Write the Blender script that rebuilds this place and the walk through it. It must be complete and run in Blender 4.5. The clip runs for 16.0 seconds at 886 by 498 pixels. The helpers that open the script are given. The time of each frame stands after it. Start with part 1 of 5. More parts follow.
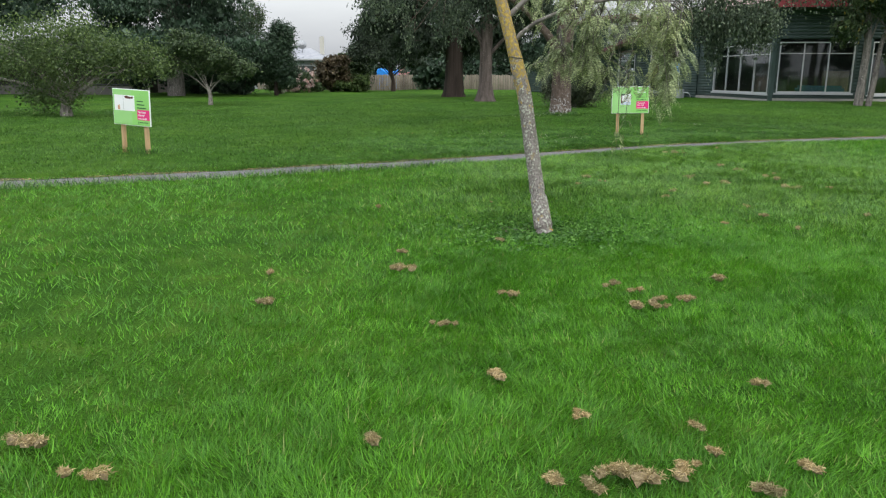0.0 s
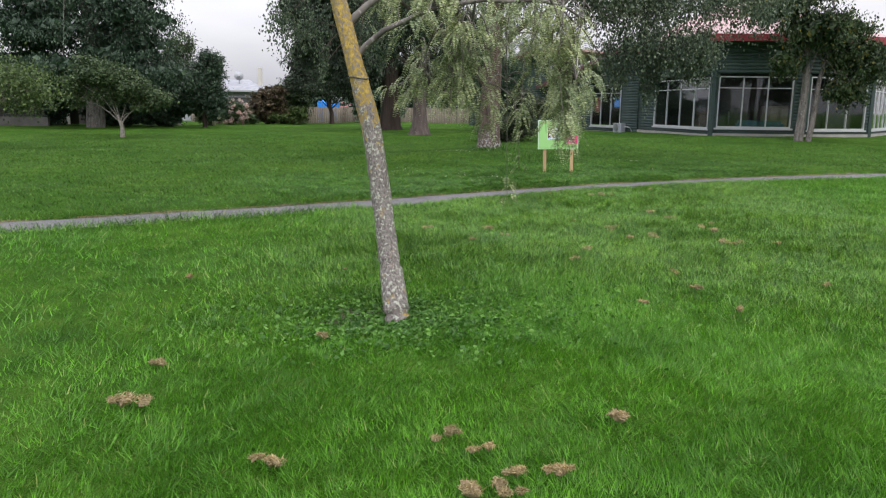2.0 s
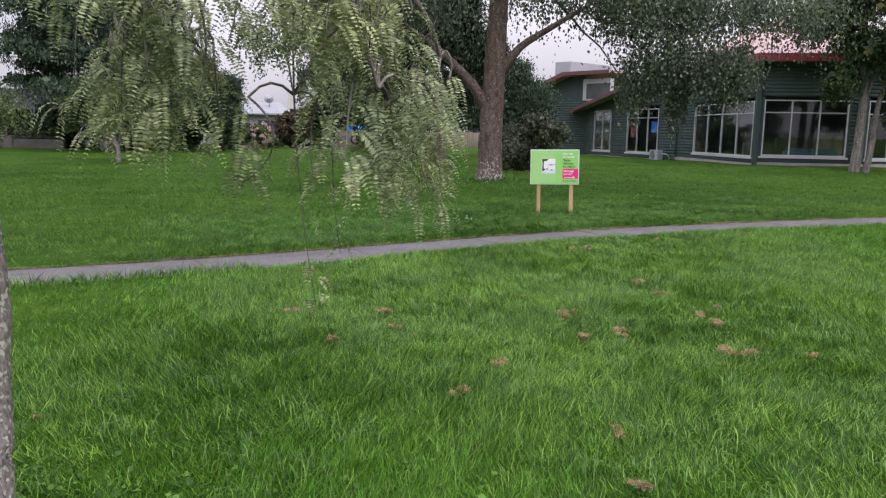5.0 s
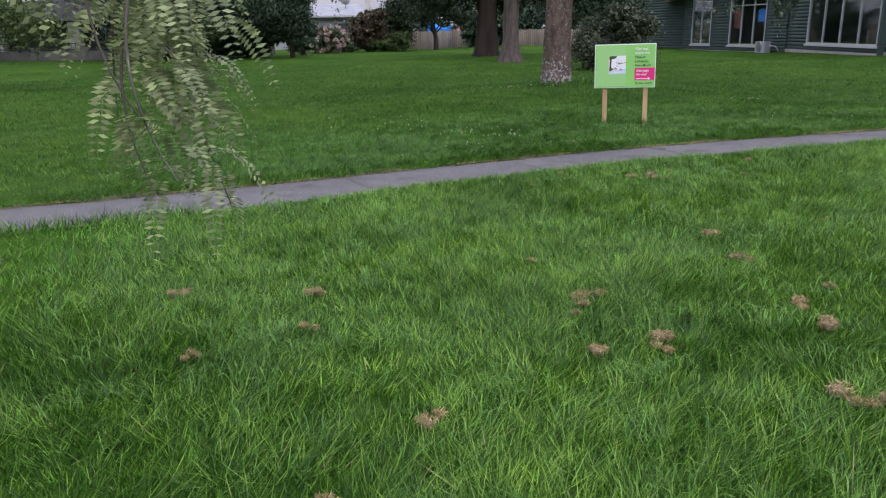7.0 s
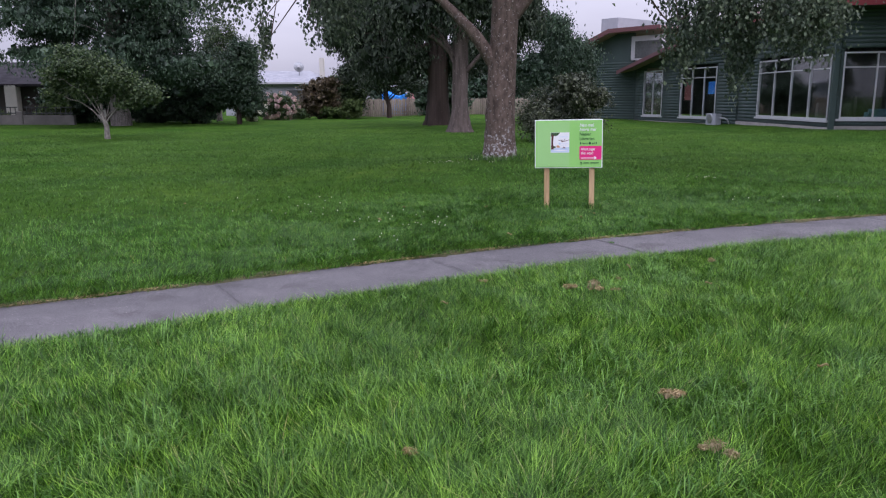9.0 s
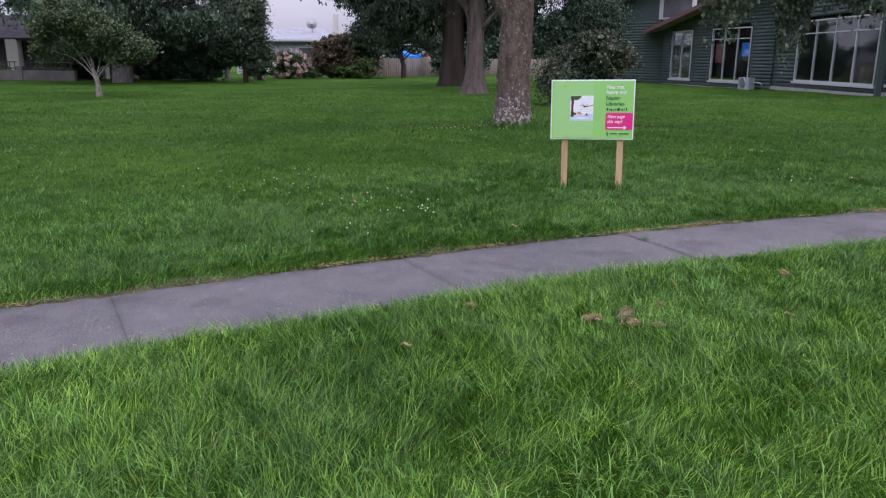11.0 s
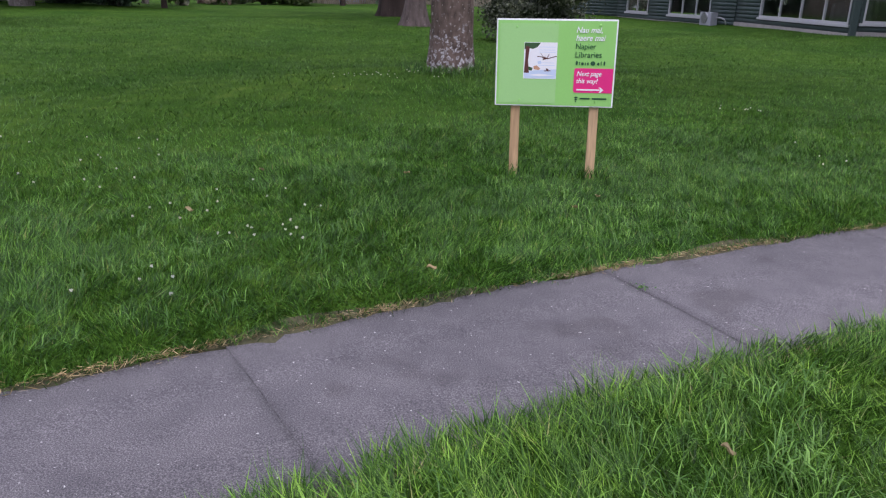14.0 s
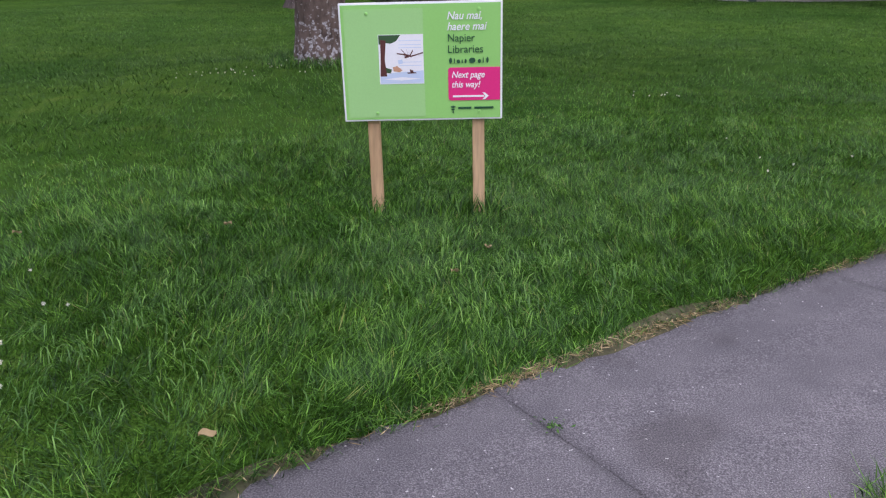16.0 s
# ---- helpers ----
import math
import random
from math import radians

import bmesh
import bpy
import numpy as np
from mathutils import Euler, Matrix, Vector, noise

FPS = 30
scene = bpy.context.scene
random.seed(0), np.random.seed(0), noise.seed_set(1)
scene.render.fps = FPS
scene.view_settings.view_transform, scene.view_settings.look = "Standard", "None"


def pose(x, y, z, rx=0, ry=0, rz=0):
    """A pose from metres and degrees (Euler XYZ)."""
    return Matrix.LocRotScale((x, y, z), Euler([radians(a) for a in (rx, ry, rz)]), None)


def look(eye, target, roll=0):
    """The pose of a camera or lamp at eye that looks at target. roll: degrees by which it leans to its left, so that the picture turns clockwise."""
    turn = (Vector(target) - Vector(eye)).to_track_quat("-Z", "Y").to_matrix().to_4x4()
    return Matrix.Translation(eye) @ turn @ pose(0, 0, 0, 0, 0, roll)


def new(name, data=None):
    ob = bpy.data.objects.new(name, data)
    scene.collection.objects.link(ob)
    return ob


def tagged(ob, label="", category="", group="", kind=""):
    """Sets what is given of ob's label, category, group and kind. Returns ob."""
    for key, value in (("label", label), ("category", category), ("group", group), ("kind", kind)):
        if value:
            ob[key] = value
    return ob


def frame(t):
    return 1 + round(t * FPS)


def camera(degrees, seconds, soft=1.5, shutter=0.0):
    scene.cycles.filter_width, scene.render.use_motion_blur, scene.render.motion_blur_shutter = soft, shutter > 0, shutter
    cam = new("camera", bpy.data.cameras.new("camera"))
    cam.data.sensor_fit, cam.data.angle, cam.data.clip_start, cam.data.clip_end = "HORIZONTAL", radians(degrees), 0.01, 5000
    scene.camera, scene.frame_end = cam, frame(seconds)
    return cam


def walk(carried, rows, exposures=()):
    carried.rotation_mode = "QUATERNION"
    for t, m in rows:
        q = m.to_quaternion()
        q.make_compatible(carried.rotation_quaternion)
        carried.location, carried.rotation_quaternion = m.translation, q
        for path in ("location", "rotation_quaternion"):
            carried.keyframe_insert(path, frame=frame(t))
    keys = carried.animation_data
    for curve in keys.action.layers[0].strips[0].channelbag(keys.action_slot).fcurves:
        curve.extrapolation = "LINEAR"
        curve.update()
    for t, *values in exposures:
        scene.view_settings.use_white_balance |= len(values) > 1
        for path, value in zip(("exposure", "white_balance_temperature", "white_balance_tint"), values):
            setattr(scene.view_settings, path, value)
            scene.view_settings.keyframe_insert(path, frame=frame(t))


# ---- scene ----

cam = camera(60.7, 16.0, soft=1.2)
PATH = [
    (0, (1.392, 0.29, 1.374), (1.222, 2.231, 0.925), 0.3),
    (0.5, (1.551, 0.807, 1.372), (1.445, 2.755, 0.933), 0.4),
    (1, (1.777, 1.304, 1.356), (1.718, 3.257, 0.933), 0.8),
    (1.5, (1.947, 1.823, 1.34), (1.919, 3.781, 0.932), 0.9),
    (2, (2.132, 2.313, 1.335), (2.085, 4.279, 0.97), 0.7),
    (2.5, (2.346, 2.77, 1.354), (2.289, 4.741, 1.02), 0.5),
    (3, (2.495, 3.26, 1.374), (2.453, 5.236, 1.064), 0.8),
    (3.5, (2.727, 3.7, 1.37), (2.669, 5.677, 1.075), 1.0),
    (4, (2.921, 4.143, 1.362), (2.829, 6.119, 1.066), 1.2),
    (4.5, (3.124, 4.569, 1.398), (3.002, 6.544, 1.111), 1.0),
    (5, (3.357, 5.034, 1.407), (3.188, 7.003, 1.1), 1.0),
    (5.2, (3.392, 5.215, 1.363), (3.156, 7.162, 0.972), 0.0),
    (7.3, (3.953, 7.376, 1.342), (3.551, 9.255, 0.788), -0.9),
    (7.5, (3.99, 7.531, 1.364), (3.6, 9.418, 0.829), -0.5),
    (8, (4.007, 7.94, 1.375), (3.657, 9.849, 0.894), -0.4),
    (8.5, (4.004, 8.329, 1.402), (3.685, 10.257, 0.975), -0.7),
    (9, (4.058, 8.714, 1.395), (3.755, 10.652, 1.004), -0.2),
    (11.3, (4.044, 10.681, 1.318), (3.698, 12.586, 0.819), 0.5),
    (11.5, (4.078, 10.862, 1.319), (3.736, 12.767, 0.814), 0.6),
    (12, (4.103, 11.265, 1.335), (3.782, 13.168, 0.811), 1.3),
    (12.5, (4.053, 11.674, 1.338), (3.773, 13.577, 0.791), 2.2),
    (13, (4.044, 12.091, 1.304), (3.77, 13.985, 0.722), 2.2),
    (13.5, (4.012, 12.501, 1.284), (3.764, 14.382, 0.649), 2.3),
    (14, (3.975, 12.884, 1.316), (3.773, 14.764, 0.662), 1.6),
    (14.5, (4.014, 13.299, 1.31), (3.838, 15.185, 0.667), 0.8),
    (15, (4.045, 13.7, 1.301), (3.919, 15.586, 0.647), 0.4),
    (15.5, (4.111, 14.034, 1.305), (4.064, 15.916, 0.63), 0.2),
    (16, (4.229, 14.404, 1.304), (4.238, 16.276, 0.6), -0.2),
]
walk(cam, [(t, look(eye, target, roll)) for t, eye, target, roll in PATH], exposures=[(0.0, 1.27, 6900, 2), (1.5, 1.29, 6880, 7), (3.5, 1.23, 6850, 14), (5.0, 1.16, 6800, 17), (7.4, 0.97, 6300, 16), (9.0, 1.0, 6200, 23), (16.0, 0.98, 6300, 24)])

# ---- world and light: an overcast afternoon ----
world = bpy.data.worlds.new("overcast_sky")
scene.world = world
world.use_nodes = True
wn, wl = world.node_tree.nodes, world.node_tree.links
wn.clear()
sky = wn.new("ShaderNodeTexSky")
sky.sky_type, sky.sun_disc = "NISHITA", False
sky.sun_elevation, sky.sun_rotation = radians(48), radians(35)
sky.air_density, sky.dust_density, sky.ozone_density = 1.0, 4.0, 2.0
coord = wn.new("ShaderNodeTexCoord")
cloud = wn.new("ShaderNodeTexNoise")
cloud.inputs["Scale"].default_value, cloud.inputs["Detail"].default_value = 2.2, 6.0
stretch = wn.new("ShaderNodeMapping")
stretch.inputs["Scale"].default_value = (1, 1, 3.5)
wl.new(coord.outputs["Generated"], stretch.inputs["Vector"])
wl.new(stretch.outputs["Vector"], cloud.inputs["Vector"])
cloud_ramp = wn.new("ShaderNodeValToRGB")
cloud_ramp.color_ramp.elements[0].position, cloud_ramp.color_ramp.elements[0].color = 0.3, (6.4, 6.68, 8.0, 1)
cloud_ramp.color_ramp.elements[1].position, cloud_ramp.color_ramp.elements[1].color = 0.7, (9.5, 9.7, 10.9, 1)
wl.new(cloud.outputs["Fac"], cloud_ramp.inputs["Fac"])
veil = wn.new("ShaderNodeMixRGB")
veil.inputs["Fac"].default_value = 0.92
wl.new(sky.outputs["Color"], veil.inputs["Color1"])
up = wn.new("ShaderNodeSeparateXYZ")
wl.new(coord.outputs["Generated"], up.inputs["Vector"])
climb = wn.new("ShaderNodeMapRange")
climb.inputs["To Min"].default_value, climb.inputs["To Max"].default_value = 0.37, 1.78
wl.new(up.outputs["Z"], climb.inputs["Value"])
graded = wn.new("ShaderNodeMixRGB")
graded.blend_type = "MULTIPLY"
graded.inputs["Fac"].default_value = 1.0
wl.new(cloud_ramp.outputs["Color"], graded.inputs["Color1"])
wl.new(climb.outputs["Result"], graded.inputs["Color2"])
wl.new(graded.outputs["Color"], veil.inputs["Color2"])
background = wn.new("ShaderNodeBackground")
background.inputs["Strength"].default_value = 0.085
wl.new(veil.outputs["Color"], background.inputs["Color"])
wl.new(background.outputs["Background"], wn.new("ShaderNodeOutputWorld").inputs["Surface"])
sun = new("sun", bpy.data.lights.new("sun", "SUN"))
sun.data.energy, sun.data.angle, sun.data.color = 0.6, radians(40), (1.0, 0.96, 0.9)
sun.matrix_world = look((20, -30, 40), (0, 0, 0))


# ---- materials ----
def material(name, rough=0.7, metal=0.0, spec=0.4):
    m = bpy.data.materials.new(name)
    m.use_nodes = True
    b = m.node_tree.nodes["Principled BSDF"]
    b.inputs["Roughness"].default_value, b.inputs["Metallic"].default_value = rough, metal
    b.inputs["Specular IOR Level"].default_value = spec
    return m, m.node_tree.nodes, m.node_tree.links, b


def noise_node(n, l, scale, detail=4.0, where="Position", squash=(1, 1, 1)):
    tex = n.new("ShaderNodeTexNoise")
    tex.inputs["Scale"].default_value, tex.inputs["Detail"].default_value = scale, detail
    if where == "Position":
        src = n.new("ShaderNodeNewGeometry").outputs["Position"]
    else:
        src = n.new("ShaderNodeTexCoord").outputs[where]
    mp = n.new("ShaderNodeMapping")
    mp.inputs["Scale"].default_value = squash
    l.new(src, mp.inputs["Vector"])
    l.new(mp.outputs["Vector"], tex.inputs["Vector"])
    return tex.outputs["Fac"]


def ramp(n, l, fac, stops):
    r = n.new("ShaderNodeValToRGB")
    e = r.color_ramp.elements
    while len(e) < len(stops):
        e.new(0.5)
    for k, (p, c) in zip(e, stops):
        k.position, k.color = p, (*c, 1)
    l.new(fac, r.inputs["Fac"])
    return r.outputs["Color"]


def blend(n, l, fac, a, b, kind="MIX"):
    x = n.new("ShaderNodeMixRGB")
    x.blend_type = kind
    if isinstance(fac, float):
        x.inputs["Fac"].default_value = fac
    else:
        l.new(fac, x.inputs["Fac"])
    for k, v in (("Color1", a), ("Color2", b)):
        if isinstance(v, tuple):
            x.inputs[k].default_value = (*v, 1)
        else:
            l.new(v, x.inputs[k])
    return x.outputs["Color"]


def bump(n, l, b, height, strength=0.4, distance=0.01):
    k = n.new("ShaderNodeBump")
    k.inputs["Strength"].default_value, k.inputs["Distance"].default_value = strength, distance
    l.new(height, k.inputs["Height"])
    l.new(k.outputs["Normal"], b.inputs["Normal"])


def mottled(name, lo, hi, scale=6.0, fine=60.0, rough=0.7, bumped=0.3, depth=0.004, squash=(1, 1, 1), spec=0.4, metal=0.0, grainy=1.0):
    """A surface between two colours, with broad stains and fine grain."""
    m, n, l, b = material(name, rough, metal, spec)
    broad, grain = noise_node(n, l, scale, 5, squash=squash), noise_node(n, l, fine, 3, squash=squash)
    c = ramp(n, l, broad, [(0.3, lo), (0.7, hi)])
    g = ramp(n, l, grain, [(0.3, (1 - 0.28 * grainy,) * 3), (0.7, (1 + 0.15 * grainy,) * 3)])
    l.new(blend(n, l, 0.8, c, g, "MULTIPLY"), b.inputs["Base Color"])
    bump(n, l, b, grain, bumped, depth)
    return m


def leafy(name, dark, light, patch=1.2, rough=0.55, through_light=0.3, dry=None, tuft=0.0):
    """Leaves or blades: each island has its own tint, with drifts over the whole."""
    m, n, l, b = material(name, rough, 0, 0.3)
    own = n.new("ShaderNodeNewGeometry").outputs["Random Per Island"]
    stops = [(0.0, dark), (0.62, tuple(0.5 * a + 0.4 * c_ for a, c_ in zip(dark, light))), (0.88, tuple(1.12 * v for v in light))]
    if tuft:
        stops = [(0.0, tuple(0.4 * v for v in dark)), (0.40, dark), (0.68, tuple(0.5 * a + 0.45 * c_ for a, c_ in zip(dark, light))), (0.92, tuple(1.22 * v for v in light))]
    if dry:
        stops += [(0.965, light), (0.988, dry)]
    c = ramp(n, l, own, stops)
    drift = ramp(n, l, noise_node(n, l, patch, 3), [(0.3, (0.62, 0.68, 0.62)), (0.72, (1.2, 1.15, 1.0))])
    col = blend(n, l, 1.0, c, drift, "MULTIPLY")
    if tuft:
        tint = ramp(n, l, noise_node(n, l, tuft, 2), [(0.34, (0.68, 0.76, 0.76)), (0.5, (0.95, 0.96, 0.95)), (0.66, (1.22, 1.14, 1.0))])
        col = blend(n, l, 1.0, col, tint, "MULTIPLY")
    l.new(col, b.inputs["Base Color"])
    t = n.new("ShaderNodeBsdfTranslucent")
    l.new(col, t.inputs["Color"])
    mix = n.new("ShaderNodeMixShader")
    mix.inputs["Fac"].default_value = through_light
    l.new(b.outputs["BSDF"], mix.inputs[1])
    l.new(t.outputs["BSDF"], mix.inputs[2])
    l.new(mix.outputs["Shader"], n["Material Output"].inputs["Surface"])
    return m


def lawn_material():
    m, n, l, b = material("lawn_soil", 1.0, 0, 0.03)
    broad, mid, fine = noise_node(n, l, 0.35, 4), noise_node(n, l, 3.0, 5), noise_node(n, l, 90.0, 4)
    c = ramp(n, l, mid, [(0.25, (0.026, 0.070, 0.011)), (0.55, (0.044, 0.108, 0.016)), (0.8, (0.080, 0.140, 0.028))])
    c = blend(n, l, 1.0, c, ramp(n, l, broad, [(0.3, (0.66, 0.76, 0.7)), (0.7, (1.36, 1.16, 1.05))]), "MULTIPLY")
    c = blend(n, l, 0.8, c, ramp(n, l, fine, [(0.32, (0.30, 0.34, 0.30)), (0.68, (1.55, 1.55, 1.5))]), "MULTIPLY")
    l.new(c, b.inputs["Base Color"])
    bump(n, l, b, fine, 0.9, 0.03)
    return m


def bark_material(name, grey, patch, patch_at, lichen, lichen_z, furrow=40.0, vertical=0.25, foot=0.0, blotch=22.0):
    """Bark with upright furrows, blotches, and lichen that sits between two heights."""
    m, n, l, b = material(name, 0.9, 0, 0.2)
    furrows = noise_node(n, l, furrow, 6, squash=(1, 1, vertical))
    c = ramp(n, l, furrows, [(0.3, tuple(v * 0.4 for v in grey)), (0.62, grey)])
    spots = ramp(n, l, noise_node(n, l, blotch, 5), [(patch_at, (0, 0, 0)), (patch_at + 0.05, (1, 1, 1))])
    c = blend(n, l, spots, c, patch)
    if lichen:
        sep = n.new("ShaderNodeSeparateXYZ")
        l.new(n.new("ShaderNodeNewGeometry").outputs["Position"], sep.inputs["Vector"])
        zone = n.new("ShaderNodeMapRange")
        zone.inputs["From Min"].default_value, zone.inputs["From Max"].default_value = lichen_z
        low = n.new("ShaderNodeMath")
        low.operation = "MULTIPLY_ADD"
        low.inputs[1].default_value, low.inputs[2].default_value = -1.8, foot
        l.new(sep.outputs["Z"], low.inputs[0])
        most = n.new("ShaderNodeMath")
        most.operation = "MAXIMUM"
        l.new(sep.outputs["Z"], most.inputs[0])
        l.new(low.outputs["Value"], most.inputs[1])
        l.new(most.outputs["Value"], zone.inputs["Value"])
        add = n.new("ShaderNodeMath")
        add.operation = "ADD"
        l.new(zone.outputs["Result"], add.inputs[0])
        l.new(ramp(n, l, noise_node(n, l, 17.0, 9), [(0.36, (0, 0, 0)), (0.64, (1, 1, 1))]), add.inputs[1])
        half = n.new("ShaderNodeMath")
        half.operation = "MULTIPLY"
        half.inputs[1].default_value = 0.5
        l.new(add.outputs["Value"], half.inputs[0])
        grown = ramp(n, l, half.outputs["Value"], [(0.47, (0, 0, 0)), (0.56, (1, 1, 1))])
        c = blend(n, l, grown, c, blend(n, l, 0.75, ramp(n, l, furrows, [(0.25, tuple(v * 0.45 for v in lichen)), (0.6, lichen)]), ramp(n, l, noise_node(n, l, 38.0, 6), [(0.40, tuple(0.9 * v for v in grey)), (0.52, tuple(0.85 * v for v in lichen)), (0.64, tuple(1.25 * v for v in lichen))])))
    l.new(c, b.inputs["Base Color"])
    bump(n, l, b, furrows, 0.8, 0.02)
    return m


def plain_paint(name, colour, rough=0.45, var=0.9):
    return mottled(name, tuple(v * var for v in colour), colour, 3.0, 120.0, rough, 0.03, 0.0005, grainy=0.12)


def glass_material(name):
    m, n, l, b = material(name, 0.03, 0, 0.5)
    b.inputs["Base Color"].default_value = (0.9, 0.95, 0.95, 1)
    b.inputs["Transmission Weight"].default_value = 1.0
    b.inputs["IOR"].default_value = 1.5
    wob = noise_node(n, l, 1.5, 2)
    bump(n, l, b, wob, 0.02, 0.004)
    return m


LAWN = lawn_material()
BLADE_LONG = leafy("long_grass", (0.042, 0.132, 0.011), (0.232, 0.455, 0.070), 1.1, 0.5, 0.25, (0.34, 0.38, 0.16), 9.0)
BLADE_SHORT = leafy("mown_grass", (0.027, 0.100, 0.010), (0.145, 0.335, 0.048), 0.6, 0.5, 0.25, (0.26, 0.30, 0.10), 7.0)
BLADE_LAWN = leafy("short_bright_grass", (0.048, 0.165, 0.010), (0.135, 0.370, 0.028), 1.3, 0.5, 0.3, (0.30, 0.36, 0.12))
BLADE_FAR = leafy("far_grass", (0.034, 0.090, 0.016), (0.110, 0.225, 0.042), 0.5, 0.7, 0.3)
BLADE_DRY = leafy("dry_grass", (0.27, 0.20, 0.105), (0.54, 0.43, 0.27), 4.0, 0.8, 0.2)
BLADE_TUFT = leafy("pale_tuft_grass", (0.050, 0.155, 0.022), (0.175, 0.360, 0.072), 1.5, 0.35, 0.3)
DRY_CORE = mottled("dry_thatch", (0.18, 0.135, 0.075), (0.36, 0.28, 0.17), 30, 160, 0.95, 0.8, 0.01)
WEED = leafy("weed_leaf", (0.034, 0.110, 0.018), (0.130, 0.285, 0.058), 3.0)
FLOWER = leafy("clover_white", (0.65, 0.66, 0.6), (0.8, 0.8, 0.76), 3.0)

SOIL = mottled("bare_soil", (0.025, 0.022, 0.012), (0.08, 0.068, 0.038), 6, 90, 0.95, 0.8, 0.02)


def path_material():
    m, n, l, b = material("worn_asphalt_path", 0.85, 0, 0.3)
    broad, mid, fine = noise_node(n, l, 0.9, 5), noise_node(n, l, 7.0, 5), noise_node(n, l, 210.0, 2)
    c = ramp(n, l, broad, [(0.3, (0.108, 0.104, 0.110)), (0.7, (0.146, 0.140, 0.146))])
    c = blend(n, l, 0.6, c, ramp(n, l, mid, [(0.3, (0.75, 0.75, 0.76)), (0.7, (1.15, 1.14, 1.12))]), "MULTIPLY")
    c = blend(n, l, 0.9, c, ramp(n, l, fine, [(0.32, (0.42, 0.42, 0.42)), (0.52, (1.0, 1.0, 1.0)), (0.68, (1.85, 1.82, 1.78))]), "MULTIPLY")
    chips = ramp(n, l, noise_node(n, l, 60.0, 1), [(0.762, (0, 0, 0)), (0.776, (1, 1, 1))])
    c = blend(n, l, chips, c, (0.46, 0.45, 0.43))
    damp = ramp(n, l, noise_node(n, l, 2.3, 6), [(0.58, (0, 0, 0)), (0.66, (1, 1, 1))])
    c = blend(n, l, damp, c, blend(n, l, 1.0, c, (0.8, 0.79, 0.78), "MULTIPLY"))
    l.new(c, b.inputs["Base Color"])
    bump(n, l, b, fine, 0.9, 0.008)
    return m


def boards_material(name, colour):
    m, n, l, b = material(name, 0.6, 0, 0.35)
    own = n.new("ShaderNodeObjectInfo").outputs["Random"]
    c = ramp(n, l, own, [(0.0, tuple(v * 0.88 for v in colour)), (1.0, tuple(v * 1.1 for v in colour))])
    stain = noise_node(n, l, 1.3, 5, squash=(1, 1, 0.3))
    c = blend(n, l, 0.7, c, ramp(n, l, stain, [(0.3, (0.8, 0.82, 0.82)), (0.7, (1.1, 1.1, 1.08))]), "MULTIPLY")
    l.new(c, b.inputs["Base Color"])
    bump(n, l, b, noise_node(n, l, 60, 3, squash=(0.2, 0.2, 1)), 0.2, 0.003)
    return m


ASPHALT = path_material()
# board and wall greens are lifted slightly, as distance haze in the colour
BOARD_GREEN = boards_material("green_weatherboard", (0.050, 0.078, 0.074))
WALL_GREEN = plain_paint("green_wall_paint", (0.040, 0.066, 0.062), 0.6)
WHITE = plain_paint("white_joinery", (0.46, 0.47, 0.49), 0.4)
CREAM = plain_paint("cream_render", (0.55, 0.53, 0.48), 0.8)
PALE_GREY = plain_paint("pale_grey_cladding", (0.34, 0.36, 0.40), 0.7)
CONCRETE = mottled("foundation_concrete", (0.26, 0.25, 0.24), (0.40, 0.38, 0.36), 1.5, 60, 0.9, 0.4)
ROOF_PINK = mottled("faded_red_roof", (0.30, 0.19, 0.19), (0.44, 0.30, 0.29), 1.0, 20, 0.6, 0.2)
FASCIA_RED = plain_paint("red_fascia", (0.27, 0.05, 0.062), 0.4)
SOFFIT = plain_paint("dark_soffit", (0.05, 0.055, 0.055), 0.7)
ROOF_DARK = mottled("dark_roof_tile", (0.022, 0.021, 0.026), (0.05, 0.047, 0.052), 2.0, 14, 0.95, 0.4, spec=0.1)
ROOF_GREY = mottled("grey_roof_metal", (0.20, 0.21, 0.24), (0.30, 0.31, 0.34), 2.0, 14, 0.6, 0.2)
GLASS = glass_material("window_glass")
# indoor shade as a dark base colour, for rooms and blank panes
ROOM_SHADE = mottled("shaded_interior", (0.05, 0.06, 0.06), (0.11, 0.12, 0.12), 0.8, 10, 0.9, 0.1)
BLUE = plain_paint("bright_blue", (0.02, 0.24, 0.75), 0.5)
RED = plain_paint("brick_red", (0.27, 0.10, 0.09), 0.7)
FENCE = mottled("weathered_paling", (0.10, 0.085, 0.065), (0.22, 0.19, 0.15), 2.0, 40, 0.9, 0.5, squash=(1, 1, 0.15))
TIMBER = mottled("pale_pine_post", (0.42, 0.27, 0.14), (0.58, 0.40, 0.23), 8, 70, 0.7, 0.3, 0.002, (1, 1, 0.08))
SIGN_GREEN = plain_paint("sign_green", (0.290, 0.630, 0.175), 0.3, 0.96)
SIGN_LIGHT = plain_paint("sign_light_green", (0.350, 0.650, 0.255), 0.16, 0.97)
SIGN_WHITE = plain_paint("sign_white", (0.84, 0.85, 0.88), 0.35, 0.97)
SIGN_PINK = plain_paint("sign_pink", (0.78, 0.035, 0.22), 0.35, 0.97)
INK = plain_paint("sign_dark_green_ink", (0.015, 0.09, 0.04), 0.5)
BROWN_INK = plain_paint("picture_brown", (0.11, 0.035, 0.03), 0.5)
LEAF_INK = plain_paint("picture_green", (0.04, 0.10, 0.04), 0.5)
SEA_INK = plain_paint("picture_pale_blue", (0.58, 0.70, 0.88), 0.5)
SAND_INK = plain_paint("picture_sand", (0.60, 0.33, 0.20), 0.5)
